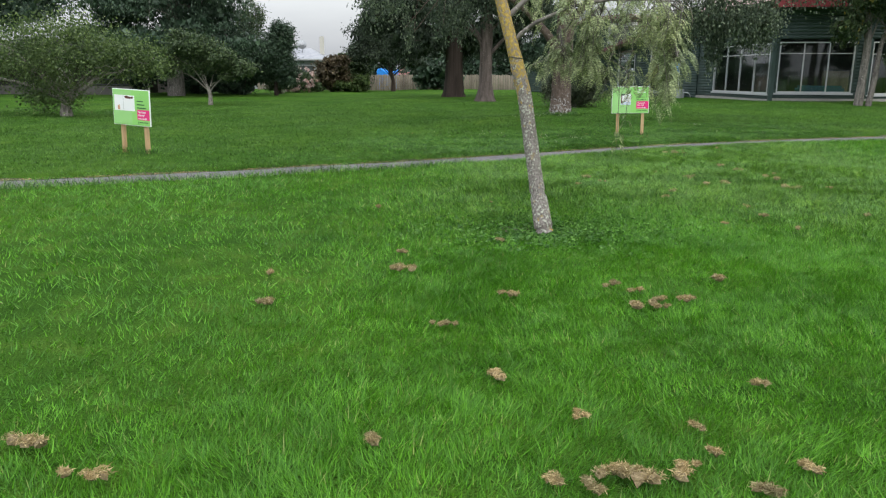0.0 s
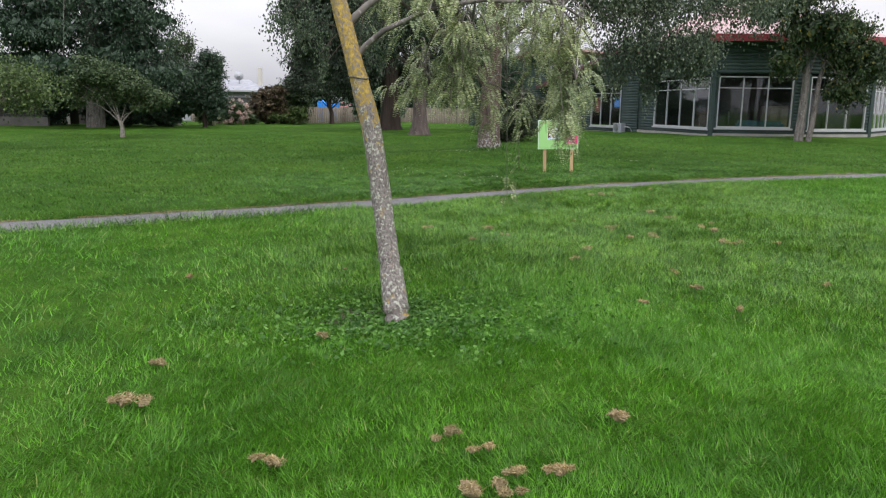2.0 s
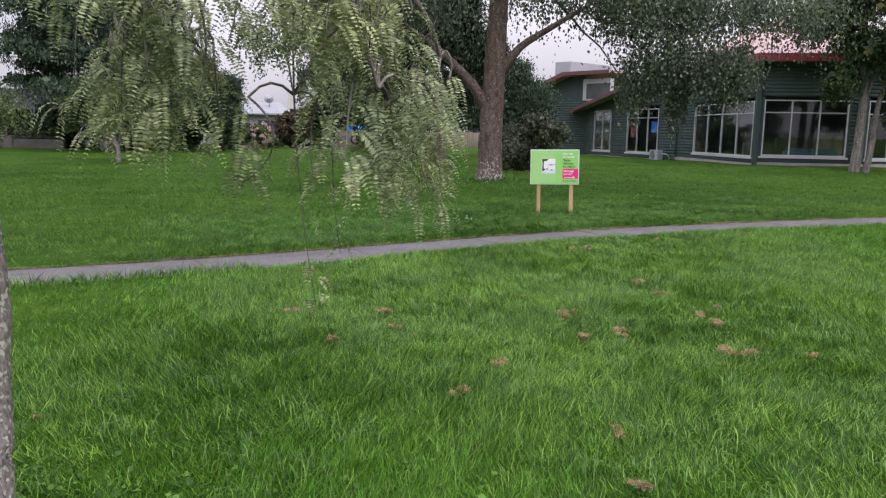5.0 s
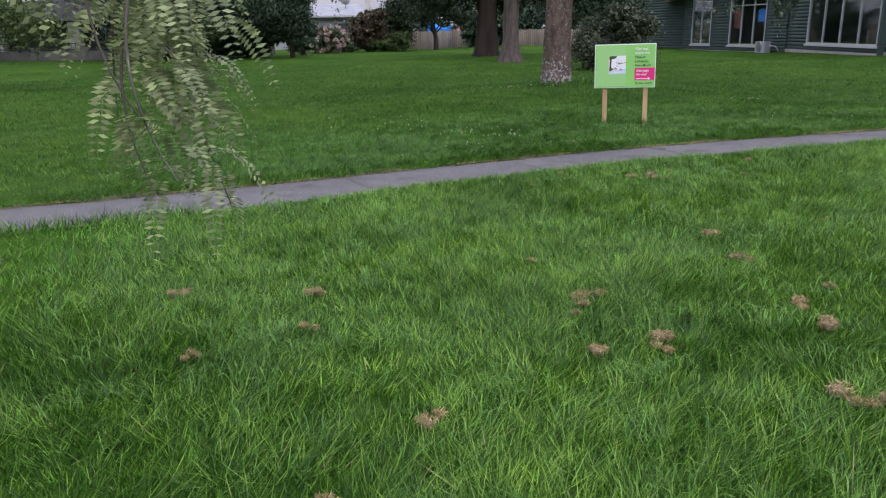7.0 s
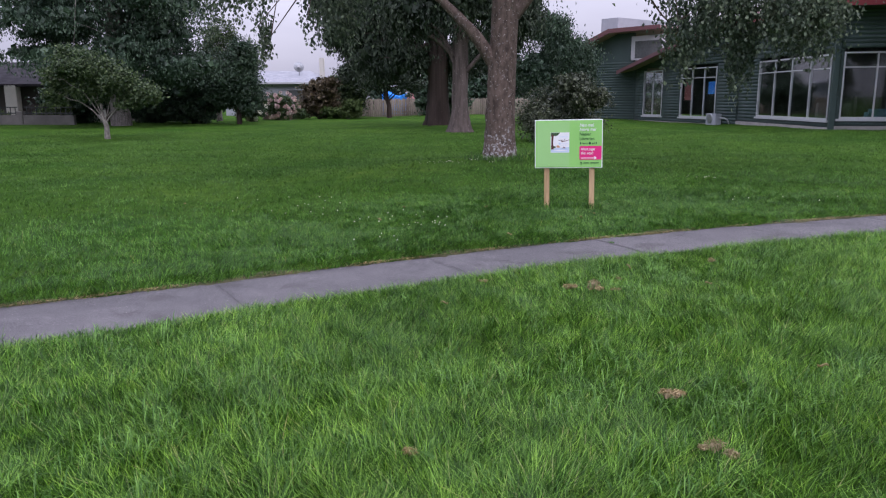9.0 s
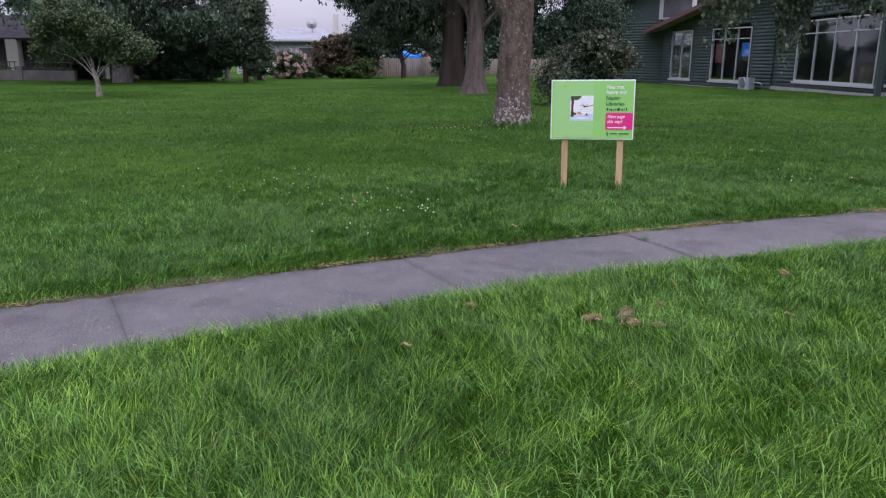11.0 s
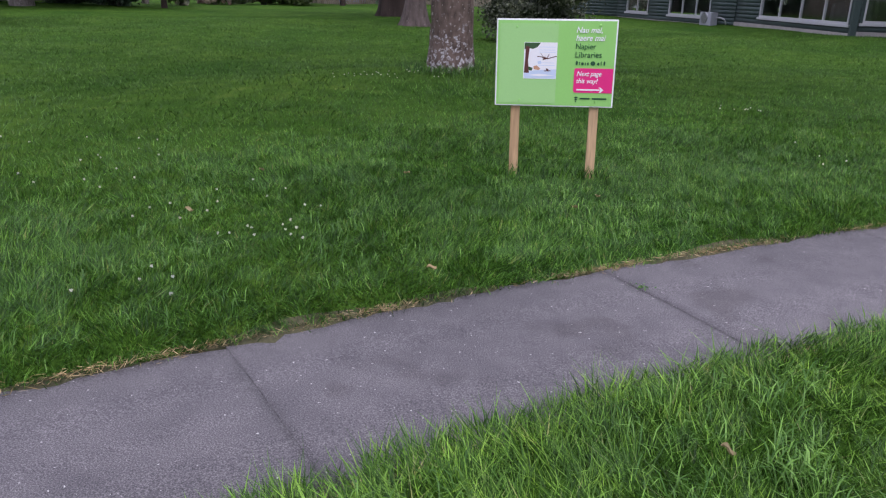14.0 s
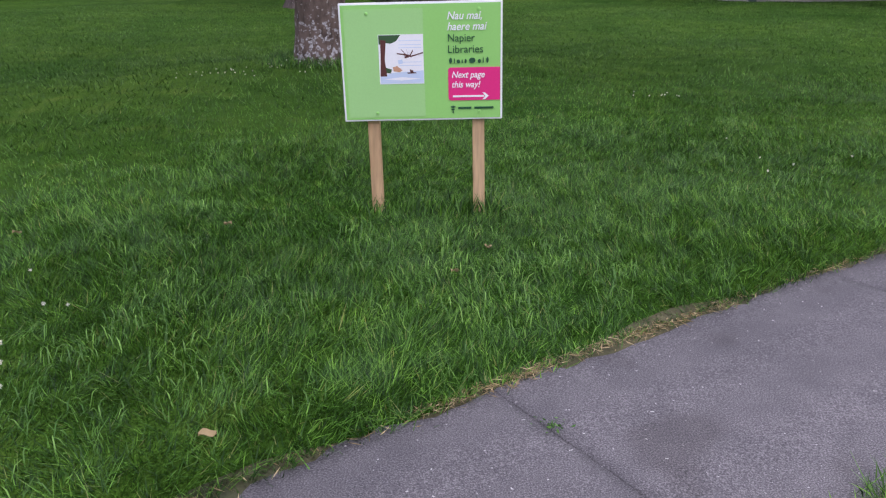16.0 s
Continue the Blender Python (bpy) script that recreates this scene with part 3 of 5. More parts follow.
    panel = part("panel", box((-w / 2, -0.010, z0), (w / 2, 0.012, z0 + h), 0.003), SIGN_WHITE, root, "white-edged green printed panel")
    U = lambda u: -w / 2 + u * w
    W = lambda v_: z0 + h - v_ * h
    part("print", flat(U(0.012), U(0.988), W(0.985), W(0.018), 0.0120), SIGN_GREEN, panel)
    part("page_sleeve", flat(U(0.03), U(0.515), W(0.965), W(0.05), 0.0135), SIGN_LIGHT, panel, "clear plastic sleeve over green print")
    if page_right:
        pu0, pu1, pv0, pv1 = 0.235, 0.512, 0.262, 0.678
    else:
        pu0, pu1, pv0, pv1 = 0.05, 0.60, 0.17, 0.60
    page = part("picture_page", flat(U(pu0), U(pu1), W(pv1), W(pv0), 0.0150), SIGN_WHITE, panel, "printed story page with tree and sea")
    P = lambda a, b_: (U(pu0 + (pu1 - pu0) * a), W(pv0 + (pv1 - pv0) * b_))
    if page_right:
        part("painted_leaves", blob([P(0.01, 0.01), P(0.5, 0.01), P(0.40, 0.13), P(0.28, 0.18), P(0.12, 0.16), P(0.01, 0.2)], 0.0156), LEAF_INK, page)
        part("painted_trunk", blob([P(0.05, 0.1), P(0.17, 0.12), P(0.13, 0.5), P(0.17, 0.84), P(0.02, 0.84), P(0.04, 0.5)], 0.0159), BROWN_INK, page)
        part("painted_sea", blob([P(0.02, 0.84), P(0.3, 0.77), P(0.99, 0.73), P(0.99, 0.985), P(0.02, 0.985)], 0.0154), SEA_INK, page)
        part("painted_sand", blob([P(0.30, 0.66), P(0.40, 0.63), P(0.52, 0.72), P(0.46, 0.76), P(0.32, 0.74)], 0.0157), SAND_INK, page)
        for a0, b0, a1, b1, th in [(0.40, 0.38, 0.55, 0.40, 0.012), (0.55, 0.40, 0.72, 0.44, 0.02), (0.72, 0.44, 0.99, 0.37, 0.012), (0.50, 0.30, 0.60, 0.40, 0.014), (0.62, 0.31, 0.66, 0.42, 0.018), (0.76, 0.32, 0.70, 0.42, 0.014), (0.57, 0.46, 0.66, 0.44, 0.02), (0.68, 0.73, 0.76, 0.76, 0.03), (0.62, 0.78, 0.82, 0.775, 0.012)]:
            part("painted_branch", blob([P(a0, b0 - th), P(a1, b1 - th), P(a1 + 0.01, b1 + th), P(a0 + 0.01, b0 + th)], 0.0158), BROWN_INK, page)
        for b0 in (0.12, 0.2, 0.26, 0.55, 0.62):
            part("text_line", blob([P(0.45, b0), P(0.95, b0), P(0.95, b0 + 0.012), P(0.45, b0 + 0.012)], 0.0153), SEA_INK, page)
        part("painted_wave", blob([P(0.1, 0.90), P(0.5, 0.86), P(0.95, 0.90), P(0.5, 0.93)], 0.0157), SIGN_WHITE, page)
        part("painted_pool", blob([P(0.42, 0.52), P(0.52, 0.5), P(0.54, 0.58), P(0.44, 0.6)], 0.0156), SEA_INK, page)
        part("painted_bush", blob([P(0.14, 0.66), P(0.28, 0.70), P(0.26, 0.78), P(0.14, 0.77)], 0.0156), LEAF_INK, page)
    else:
        part("painted_shape", blob([P(0.5, 0.08), P(0.62, 0.02), P(0.8, 0.10), P(0.95, 0.05), P(0.92, 0.2), P(0.7, 0.22), P(0.55, 0.2)], 0.0156), BROWN_INK, page)
        part("painted_shape", blob([P(0.16, 0.7), P(0.25, 0.62), P(0.28, 0.95), P(0.16, 0.95)], 0.0156), SAND_INK, page)
        part("page_fold", blob([P(0.445, 0.0), P(0.455, 0.0), P(0.455, 1.0), P(0.445, 1.0)], 0.0153), STEEL, page)
    if page_right:
        words("Nau mai,", 0.056, SIGN_WHITE, panel, (U(0.662), W(0.148)), 0.212 * w, 0.25, 0.0007)
        words("haere mai", 0.056, SIGN_WHITE, panel, (U(0.662), W(0.236)), 0.243 * w, 0.25, 0.0007)
        words("Napier", 0.056, INK, panel, (U(0.665), W(0.330)), 0.165 * w)
        words("Libraries", 0.056, INK, panel, (U(0.665), W(0.424)), 0.215 * w)
        oval = lambda cu_, cw, ru, rw: [(U(cu_ + ru * math.cos(q)), W(cw + rw * math.sin(q))) for q in np.linspace(0, 2 * math.pi, 11)[:-1]]
        for k, (c_, r_, tall) in enumerate([(0.012, 0.011, 0.030), (0.036, 0.004, 0.026), (0.060, 0.013, 0.020), (0.084, 0.005, 0.020), (0.105, 0.008, 0.022), (0.146, 0.024, 0.028), (0.190, 0.012, 0.020), (0.214, 0.004, 0.030), (0.240, 0.009, 0.030)]):
            part("letter_shape", blob(oval(0.667 + c_, 0.514 - tall * 0.85, r_ * 0.85, tall * 0.85), 0.0164), INK, panel)
    else:
        for k, (wd, mt) in enumerate([(0.2, SIGN_LIGHT), (0.2, SIGN_LIGHT), (0.16, INK), (0.2, INK), (0.24, INK)]):
            part("letter_bar", flat(U(0.665), U(0.665 + wd), W(0.150 + 0.09 * k), W(0.125 + 0.09 * k), 0.0164), mt, panel)
    corner = [(U(0.680) - 0.015 * math.cos(q), W(0.572) + 0.0145 * math.sin(q)) for q in np.linspace(0, math.pi / 2, 5)]
    corner2 = [(U(0.680) - 0.015 * math.sin(q), W(0.806) - 0.0145 * math.cos(q)) for q in np.linspace(0, math.pi / 2, 5)]
    part("arrow_plate", blob(corner + [(U(0.986), W(0.548)), (U(0.986), W(0.83))] + corner2, 0.0150), SIGN_PINK, panel, "pink plate with white lettering")
    words("Next page", 0.047, SIGN_WHITE, panel, (U(0.685), W(0.635)), 0.205 * w, 0.25, 0.0006)
    words("this way!", 0.047, SIGN_WHITE, panel, (U(0.685), W(0.718)), 0.178 * w, 0.25, 0.0006)
    part("arrow", blob([(U(0.69), W(0.787)), (U(0.885), W(0.787)), (U(0.885), W(0.803)), (U(0.69), W(0.803))], 0.0166), SIGN_WHITE, panel)
    part("arrow_head", blob([(U(0.875), W(0.765)), (U(0.890), W(0.765)), (U(0.915), W(0.795)), (U(0.890), W(0.825)), (U(0.875), W(0.825)), (U(0.893), W(0.795))], 0.0168), SIGN_WHITE, panel)
    for k in range(3):
        part("emblem_bar", blob([(U(0.672 + 0.006 * k), W(0.885 + 0.024 * k)), (U(0.69), W(0.875 + 0.024 * k)), (U(0.708 - 0.006 * k), W(0.885 + 0.024 * k)), (U(0.69), W(0.897 + 0.024 * k))], 0.0165), INK, panel)
    for a, b_ in [(0.722, 0.805), (0.824, 0.945)]:
        part("letter_bar", flat(U(a), U(b_), W(0.905), W(0.888), 0.0164), INK, panel)
    for u, v_ in [(0.17, 0.09), (0.855, 0.065), (0.21, 0.93), (0.855, 0.93)]:
        bm = bmesh.new()
        bmesh.ops.create_cone(bm, cap_ends=True, segments=12, radius1=0.009, radius2=0.006, depth=0.006, matrix=Matrix.Translation((U(u), -0.016, W(v_))) @ pose(0, 0, 0, 90))
        part("screw_cap", bm, SIGN_GREEN, panel)
    return root


notice_board("green and white notice board on two pine posts beside the path", pose(4.157, 18.46, 0, 0, -1.1, -1), [(-0.272, 0.0), (0.295, 0.0)], True, 0)
notice_board("green notice board with a wide white page on round-worn posts", pose(-5.06, 12.85, -0.02, 0, 2.2, -20), [(-0.26, 0.0), (0.27, 0.03)], False, 0)


# ---- the green library building ----
library = thing("library_building", "dark green weatherboard library with large white-framed windows and red fascia", "building", pose(13.55, 37.96, 0))
BASE = library.matrix_world.inverted()


def facet_pose(p, q):
    d = (Vector(q) - Vector(p)).normalized()
    return BASE @ Matrix(((d.x, -d.y, 0, p[0]), (d.y, d.x, 0, p[1]), (0, 0, 1, 0), (0, 0, 0, 1)))


BOARD_MESH = {}


def facet(p, q, top, openings, top_right=None, z_ground=0.2, boards=True, lap=0.15):
    """A wall of weatherboards on a concrete footing; openings are (u0, u1, z0, z1, columns, transom)."""
    m = facet_pose(p, q)
    length = (Vector(q) - Vector(p)).length
    top_right = top if top_right is None else top_right
    T = lambda u: top + (top_right - top) * u / length
    bm = bmesh.new()
    us = [0] + [x for o in openings for x in (o[0], o[1])] + [length]
    for k in range(len(us) - 1):
        a, b = us[k], us[k + 1]
        spans = [(z_ground - 0.3, None)] if k % 2 == 0 else [(z_ground - 0.3, openings[k // 2][2]), (openings[k // 2][3], None)]
        for z0, z1 in spans:
            vs = add_box(bm, (a, 0.0, z0), (b, 0.16, z1 or 1), m)
            if z1 is None:
                for v in vs:
                    loc = m.inverted() @ v.co
                    if loc.z > 0.99:
                        v.co = m @ Vector((loc.x, loc.y, T(loc.x)))
    bmesh.ops.remove_doubles(bm, verts=bm.verts, dist=0.0005)
    wall = part("wall", bm, WALL_GREEN, library, "dark green weatherboard wall")
    part("footing", box((-0.02, -0.06, z_ground - 0.3), (length + 0.02, -0.002, z_ground + 0.13), 0.01, m), CONCRETE, library, "grey concrete footing")
    if boards:
        z = z_ground + 0.14
        while z < max(top, top_right) - 0.05:
            runs = [(0.0, length)]
            for o in openings:
                if z + lap > o[2] - 0.10 and z < o[3] + 0.08:
                    nxt = []
                    for a, b in runs:
                        if o[0] - 0.09 > a:
                            nxt.append((a, min(b, o[0] - 0.09)))
                        if o[1] + 0.09 < b:
                            nxt.append((max(a, o[1] + 0.09), b))
                    runs = nxt
            for a, b in runs:
                if top_right > top:
                    a = max(a, (z + lap - top) / (top_right - top) * length)
                elif top_right < top:
                    b = min(b, (z + lap - top) / (top_right - top) * length)
                if b - a < 0.05:
                    continue
                key = (round(b - a, 2), lap)
                if key not in BOARD_MESH:
                    v = [(0, -0.013, 0), (b - a, -0.013, 0), (b - a, -0.006, lap), (0, -0.006, lap), (0, -0.001, 0), (b - a, -0.001, 0), (b - a, -0.001, lap), (0, -0.001, lap)]
                    f = [(0, 1, 2, 3), (4, 0, 3, 7), (1, 5, 6, 2), (4, 5, 1, 0), (3, 2, 6, 7)]
                    BOARD_MESH[key] = mesh_of("board", v, f, BOARD_GREEN)
                ob = part("board", BOARD_MESH[key], BOARD_GREEN, wall)
                ob.matrix_parent_inverse = Matrix.Identity(4)
                ob.matrix_basis = m @ Matrix.Translation((a, 0, z))
            z += lap
    for o in openings:
        window(m, *o)
    return m


def window(m, u0, u1, z0, z1, columns, transom):
    win = part("window", box((u0 - 0.1, -0.07, z0 - 0.10), (u1 + 0.1, -0.001, z0 - 0.02), 0.006, m), WHITE, library, "white-framed window")
    bm = bmesh.new()
    fw = 0.05
    add_box(bm, (u0, -0.03, z0 - 0.02), (u1, 0.08, z0 + fw), m)
    add_box(bm, (u0, -0.03, z1 - fw), (u1, 0.08, z1), m)
    add_box(bm, (u0, -0.03, z0 + fw), (u0 + fw, 0.08, z1 - fw), m)
    add_box(bm, (u1 - fw, -0.03, z0 + fw), (u1, 0.08, z1 - fw), m)
    part("frame", bm, WHITE, win)
    step = (u1 - u0) / columns
    for c in range(1, columns):
        part("mullion", box((u0 + c * step - 0.022, -0.022, z0 + fw), (u0 + c * step + 0.022, 0.07, z1 - fw), 0.004, m), WHITE, win)
    for c in range(columns):
        a, b = u0 + c * step + (fw if c == 0 else 0.022), u0 + (c + 1) * step - (fw if c == columns - 1 else 0.022)
        part("transom", box((a, -0.018, transom - 0.02), (b, 0.06, transom + 0.02), 0.003, m), WHITE, win)
        for w0, w1 in ((z0 + fw, transom - 0.02), (transom + 0.02, z1 - fw)):
            ob = part("pane", box((a, 0.02, w0), (b, 0.026, w1), 0, m), GLASS, win)
            ob.visible_shadow = False


PG, QG = (8.2, 54.75), (12.0, 46.05)
PB1, PB2, PB3, PB4, PB5 = (12.02, 46.3), (13.55, 37.96), (17.6, 37.7), (21.4, 39.2), (24.6, 43.5)
facet((2.6, 60.0), PG, 3.4, [], 3.4, 0.0)
facet(PG, QG, 3.1, [(0.95, 2.95, 0.42, 2.85, 2, 2.35), (4.75, 7.85, 0.42, 2.85, 3, 2.35)], 4.75, 0.0)
facet(PB1, PB2, 4.35, [(2.3, 8.2, 0.58, 2.9, 4, 2.4)], None, 0.18)
facet(PB2, PB3, 4.35, [(0.24, 3.54, 0.64, 2.94, 3, 2.42)], None, 0.24)
facet(PB3, PB4, 4.35, [(0.3, 3.75, 0.58, 2.95, 3, 2.4)], None, 0.24)
facet(PB4, PB5, 4.35, [(0.35, 4.9, 0.58, 2.95, 4, 2.4)], None, 0.24)
facet(PB5, (24.6, 56), 4.35, [], None, 0.24, boards=False)

# corner posts, white downpipe, heat pump
for p in (PB2, PB3, PB4):
    q = BASE @ Vector((p[0], p[1], 0))
    part("corner_post", box((q.x - 0.09, q.y - 0.09, 0.1), (q.x + 0.09, q.y + 0.09, 4.35), 0.01), WALL_GREEN, library)
q = BASE @ Vector((17.45, 37.58, 0))
part("downpipe", mesh_of("downpipe", *tube_arrays([(q.x, q.y, 0.1), (q.x, q.y, 2.0), (q.x, q.y, 2.9)], [0.045] * 3, 10), WHITE, True), WHITE, library, "white downpipe")

# roofs
bay = [PB1, PB2, PB3, PB4, PB5, (24.6, 56), (12.5, 56)]
mid = Vector((18.5, 49.0))
bm = bmesh.new()
rim = []
for x, y in bay:
    d = (Vector((x, y)) - mid).normalized()
    e = Vector((x, y)) + d * 0.85
    rim.append(e)
top_r = bm.verts.new(BASE @ Vector((18.5, 49.0, 8.2)))
lo_r = [bm.verts.new(BASE @ Vector((e.x, e.y, 4.74))) for e in rim]
for k in range(len(rim)):
    bm.faces.new((lo_r[k], lo_r[(k + 1) % len(rim)], top_r))
part("roof", bm, ROOF_PINK, library, "faded pinkish red metal roof")
for k in range(len(rim) - 1):
    a, b = rim[k], rim[k + 1]
    m = facet_pose((a.x, a.y), (b.x, b.y))
    part("fascia", box((0, -0.02, 4.42), ((b - a).length, 0.02, 4.72), 0.006, m), FASCIA_RED, library, "red painted fascia board")
    pa, pb = bay[k], bay[k + 1]
    sv = [BASE @ Vector((x_, y_, z_)) for x_, y_, z_ in ((a.x, a.y, 4.44), (b.x, b.y, 4.44), (pb[0], pb[1], 4.34), (pa[0], pa[1], 4.34))]
    sv2 = [v + Vector((0, 0, 0.05)) for v in sv]
    part("soffit", mesh_of("soffit", [tuple(v) for v in sv + sv2], [(3, 2, 1, 0), (4, 5, 6, 7), (0, 1, 5, 4), (2, 3, 7, 6)], SOFFIT), SOFFIT, library)
mg = facet_pose(PG, QG)
part("roof", prism([(-0.9, 2.80), (9.6, 4.82), (9.6, 4.92), (-0.9, 2.91)], -0.75, 9.0, mg), ROOF_PINK, library)
# fascia red with its shadow mixed into the paint colour
part("fascia", prism([(-0.92, 2.73), (9.6, 4.76), (9.6, 4.96), (-0.92, 2.94)], -0.80, -0.76, mg), plain_paint("shaded_red_rake", (0.12, 0.045, 0.05), 0.5), library)
m0 = facet_pose((2.6, 60.0), PG)
part("wall", prism([(1.5, 3.4), (7.4, 3.4), (7.4, 5.05), (6.2, 5.05)], 0.0, 0.2, m0), BOARD_GREEN, library)
part("roof", prism([(-0.6, 2.82), (6.2, 5.15), (9.6, 5.15), (9.6, 5.29), (6.1, 5.29), (-0.6, 2.96)], -0.7, 7.0, m0), ROOF_PINK, library)
# darker copy of the fascia red, standing in for shadow on the gable
part("fascia", prism([(-0.6, 2.76), (6.2, 5.08), (9.7, 5.08), (9.7, 5.31), (6.1, 5.31), (-0.6, 2.99)], -0.76, -0.72, m0), plain_paint("shaded_red_gable", (0.15, 0.06, 0.065), 0.5), library)
part("clerestory", box((7.3, -0.1, 3.5), (9.4, 0.3, 4.85), 0.02, m0), WHITE, library, "white clerestory surround")
# opaque dark sheet painted as the dim room behind the clerestory
part("clerestory_dark_sheet", box((7.6, -0.12, 3.6), (9.4, -0.104, 4.55), 0, m0), ROOM_SHADE, library)
part("roof_block", box((1.5, 4.0, 3.0), (2.9, 9.0, 6.5), 0.02, m0), PALE_GREY, library, "pale grey plant room wall above roof")
# rooms behind the glass, their dimness put into the surface colour
part("floor_inside", mesh_of("floor_inside", [tuple(BASE @ Vector((x, y, 0.32))) for x, y in bay], [tuple(range(len(bay)))], ROOM_SHADE), ROOM_SHADE, library)
part("ceiling_inside", mesh_of("ceiling_inside", [tuple(BASE @ Vector((x, y, 4.3))) for x, y in bay], [tuple(range(len(bay)))], ROOM_SHADE), ROOM_SHADE, library)
part("partition", box((PB1[0] + 0.3 - 13.55, 47.0 - 37.96, 0.32), (24.4 - 13.55, 47.2 - 37.96, 4.28)), ROOM_SHADE, library)
part("partition", box((0.3, 2.6, 0.42), (9.2, 2.9, 4.75), 0, mg), ROOM_SHADE, library)
part("partition", box((0.05, 0.17, 0.05), (9.2, 2.6, 0.25), 0, mg), ROOM_SHADE, library)
mb = facet_pose(PB2, PB3)
for k in range(5):
    u = 0.3 + 1.5 * k
    part("bookshelf", box((u, 3.2 + 0.4 * (k % 2), 0.33), (u + 1.2, 3.6 + 0.4 * (k % 2), 1.15 + 0.25 * (k % 3)), 0.02, mb), [ROOM_SHADE, SOFFIT, FENCE][k % 3], library)
part("reading_couch", box((1.6, 1.2, 0.33), (3.7, 2.0, 0.95), 0.12, mb), plain_paint("dull_teal", (0.05, 0.14, 0.18), 0.8), library)
# flat coloured sheets for the blue and reddish shapes in the panes
part("colour_sheet", box((7.02, 0.12, 1.55), (7.7, 0.13, 2.15), 0, mg), BLUE, library, "bright blue sheet behind glass")
part("colour_sheet", box((4.95, 0.12, 1.25), (5.6, 0.13, 2.15), 0, mg), RED, library, "dull red sheet behind glass")

pump = thing("heat_pump_unit", "white outdoor heat pump unit against green wall", "heat pump", BASE.inverted() @ mg @ pose(8.05, -0.62, 0.03))
body = part("casing", box((0, 0, 0.06), (0.80, 0.32, 0.60), 0.02), PALE_GREY, pump)
bm = bmesh.new()
bmesh.ops.create_cone(bm, cap_ends=True, segments=28, radius1=0.23, radius2=0.21, depth=0.03, matrix=Matrix.Translation((0.33, -0.01, 0.37)) @ pose(0, 0, 0, 90))
part("fan_grille", bm, STEEL, body)
for u in (0.1, 0.7):
    part("foot", box((u, 0.0, -0.1), (u + 0.06, 0.32, 0.062), 0.004), STEEL, pump)
part("pipe", mesh_of("pipe", *tube_arrays(curve_points((0.85, 0.2, 0.4), (1.0, 0.6, 0.1), (0.15, 0, 0.1)), [0.03] * 8, 8), WHITE, True), WHITE, pump)


# ---- houses and fences beyond the lawn ----
def house(label, m, w, d, h, roof_h, wall_mat, roof_mat, windows, eave=0.6, hip=2.5):
    root = thing("house", label, "house", m)
    part("wall", box((0, 0, -0.2), (w, d, h), 0.01), wall_mat, root)
    bm = bmesh.new()
    c = [bm.verts.new(v) for v in ((-eave, -eave, h), (w + eave, -eave, h), (w + eave, d + eave, h), (-eave, d + eave, h))]
    r = [bm.verts.new(v) for v in ((hip, d / 2, h + roof_h), (w - hip, d / 2, h + roof_h))]
    for f in ((c[0], c[1], r[1], r[0]), (c[1], c[2], r[1]), (c[2], c[3], r[0], r[1]), (c[3], c[0], r[0]), (c[3], c[2], c[1], c[0])):
        bm.faces.new(f)
    part("roof", bm, roof_mat, root)
    part("gutter", box((-eave, -eave - 0.1, h - 0.12), (w + eave, -eave - 0.002, h + 0.04), 0.02), WHITE if roof_mat is ROOF_GREY else ROOF_DARK, root)
    for a, b, z0, z1 in windows:
        wi = part("window", box((a - 0.06, -0.05, z0 - 0.06), (b + 0.06, -0.002, z1 + 0.06), 0.01), WHITE, root)
        # opaque pane, coloured dark for the unlit room behind
        part("pane", box((a, -0.06, z0), (b, -0.052, z1)), ROOM_SHADE, wi)
    return root


# wall colour carries the dark of the porch behind the columns
left_house = house("low house with dark tiled roof and pale porch columns", pose(-38.0, 52.0, 0, 0, 0, 4), 14.5, 9.0, 2.3, 1.6, plain_paint("shaded_porch_wall", (0.06, 0.05, 0.045), 0.8), ROOF_DARK, [], 0.9)
for u in (2.6, 8.0, 13.4):
    part("porch_column", box((u, -1.0, -0.1), (u + 0.75, -0.5, 2.28), 0.02), CREAM, left_house, "pale rendered porch column")
grey_house = house("pale grey bungalow with grey metal roof behind shrubs", pose(-24.0, 70.0, 0, 0, 0, 8), 8.0, 8.0, 2.7, 1.1, PALE_GREY, ROOF_GREY, [(5.2, 7.2, 0.9, 2.1)], 0.5, 1.5)
bm = bmesh.new()
bmesh.ops.create_cone(bm, cap_ends=False, segments=24, radius1=0.45, radius2=0.12, depth=0.14, matrix=Matrix.Translation((5.9, 2.0, 4.1)) @ pose(0, 0, 0, 70, 0, 20))
part("satellite_dish", bm, STEEL, grey_house)
part("dish_mast", mesh_of("dish_mast", *tube_arrays([(5.9, 2.1, 2.9), (5.9, 2.1, 3.5), (5.9, 2.1, 4.1)], [0.03] * 3, 8), STEEL), STEEL, grey_house)
part("chimney_pot", box((7.4, 3.5, 3.2), (7.8, 3.9, 4.9), 0.03), CREAM, grey_house)
house("white cottage with a brick red roof beyond the paling fence", pose(-11.4, 82.0, 0, 0, 0, -4), 4.6, 5, 1.3, 0.9, PALE_GREY, RED, [(3, 5, 0.6, 1.6)], 0.4, 1.0)
house("pale shed with blue-grey roof beyond the fence", pose(3.5, 78.0, 0, 0, 0, -4), 9, 6, 2.4, 0.8, PALE_GREY, ROOF_GREY, [], 0.3, 1.0)
tarp = thing("blue_tarpaulin", "bright blue tarpaulin draped over a stack behind the fence", "tarpaulin", pose(-12.1, 75.5, 0))
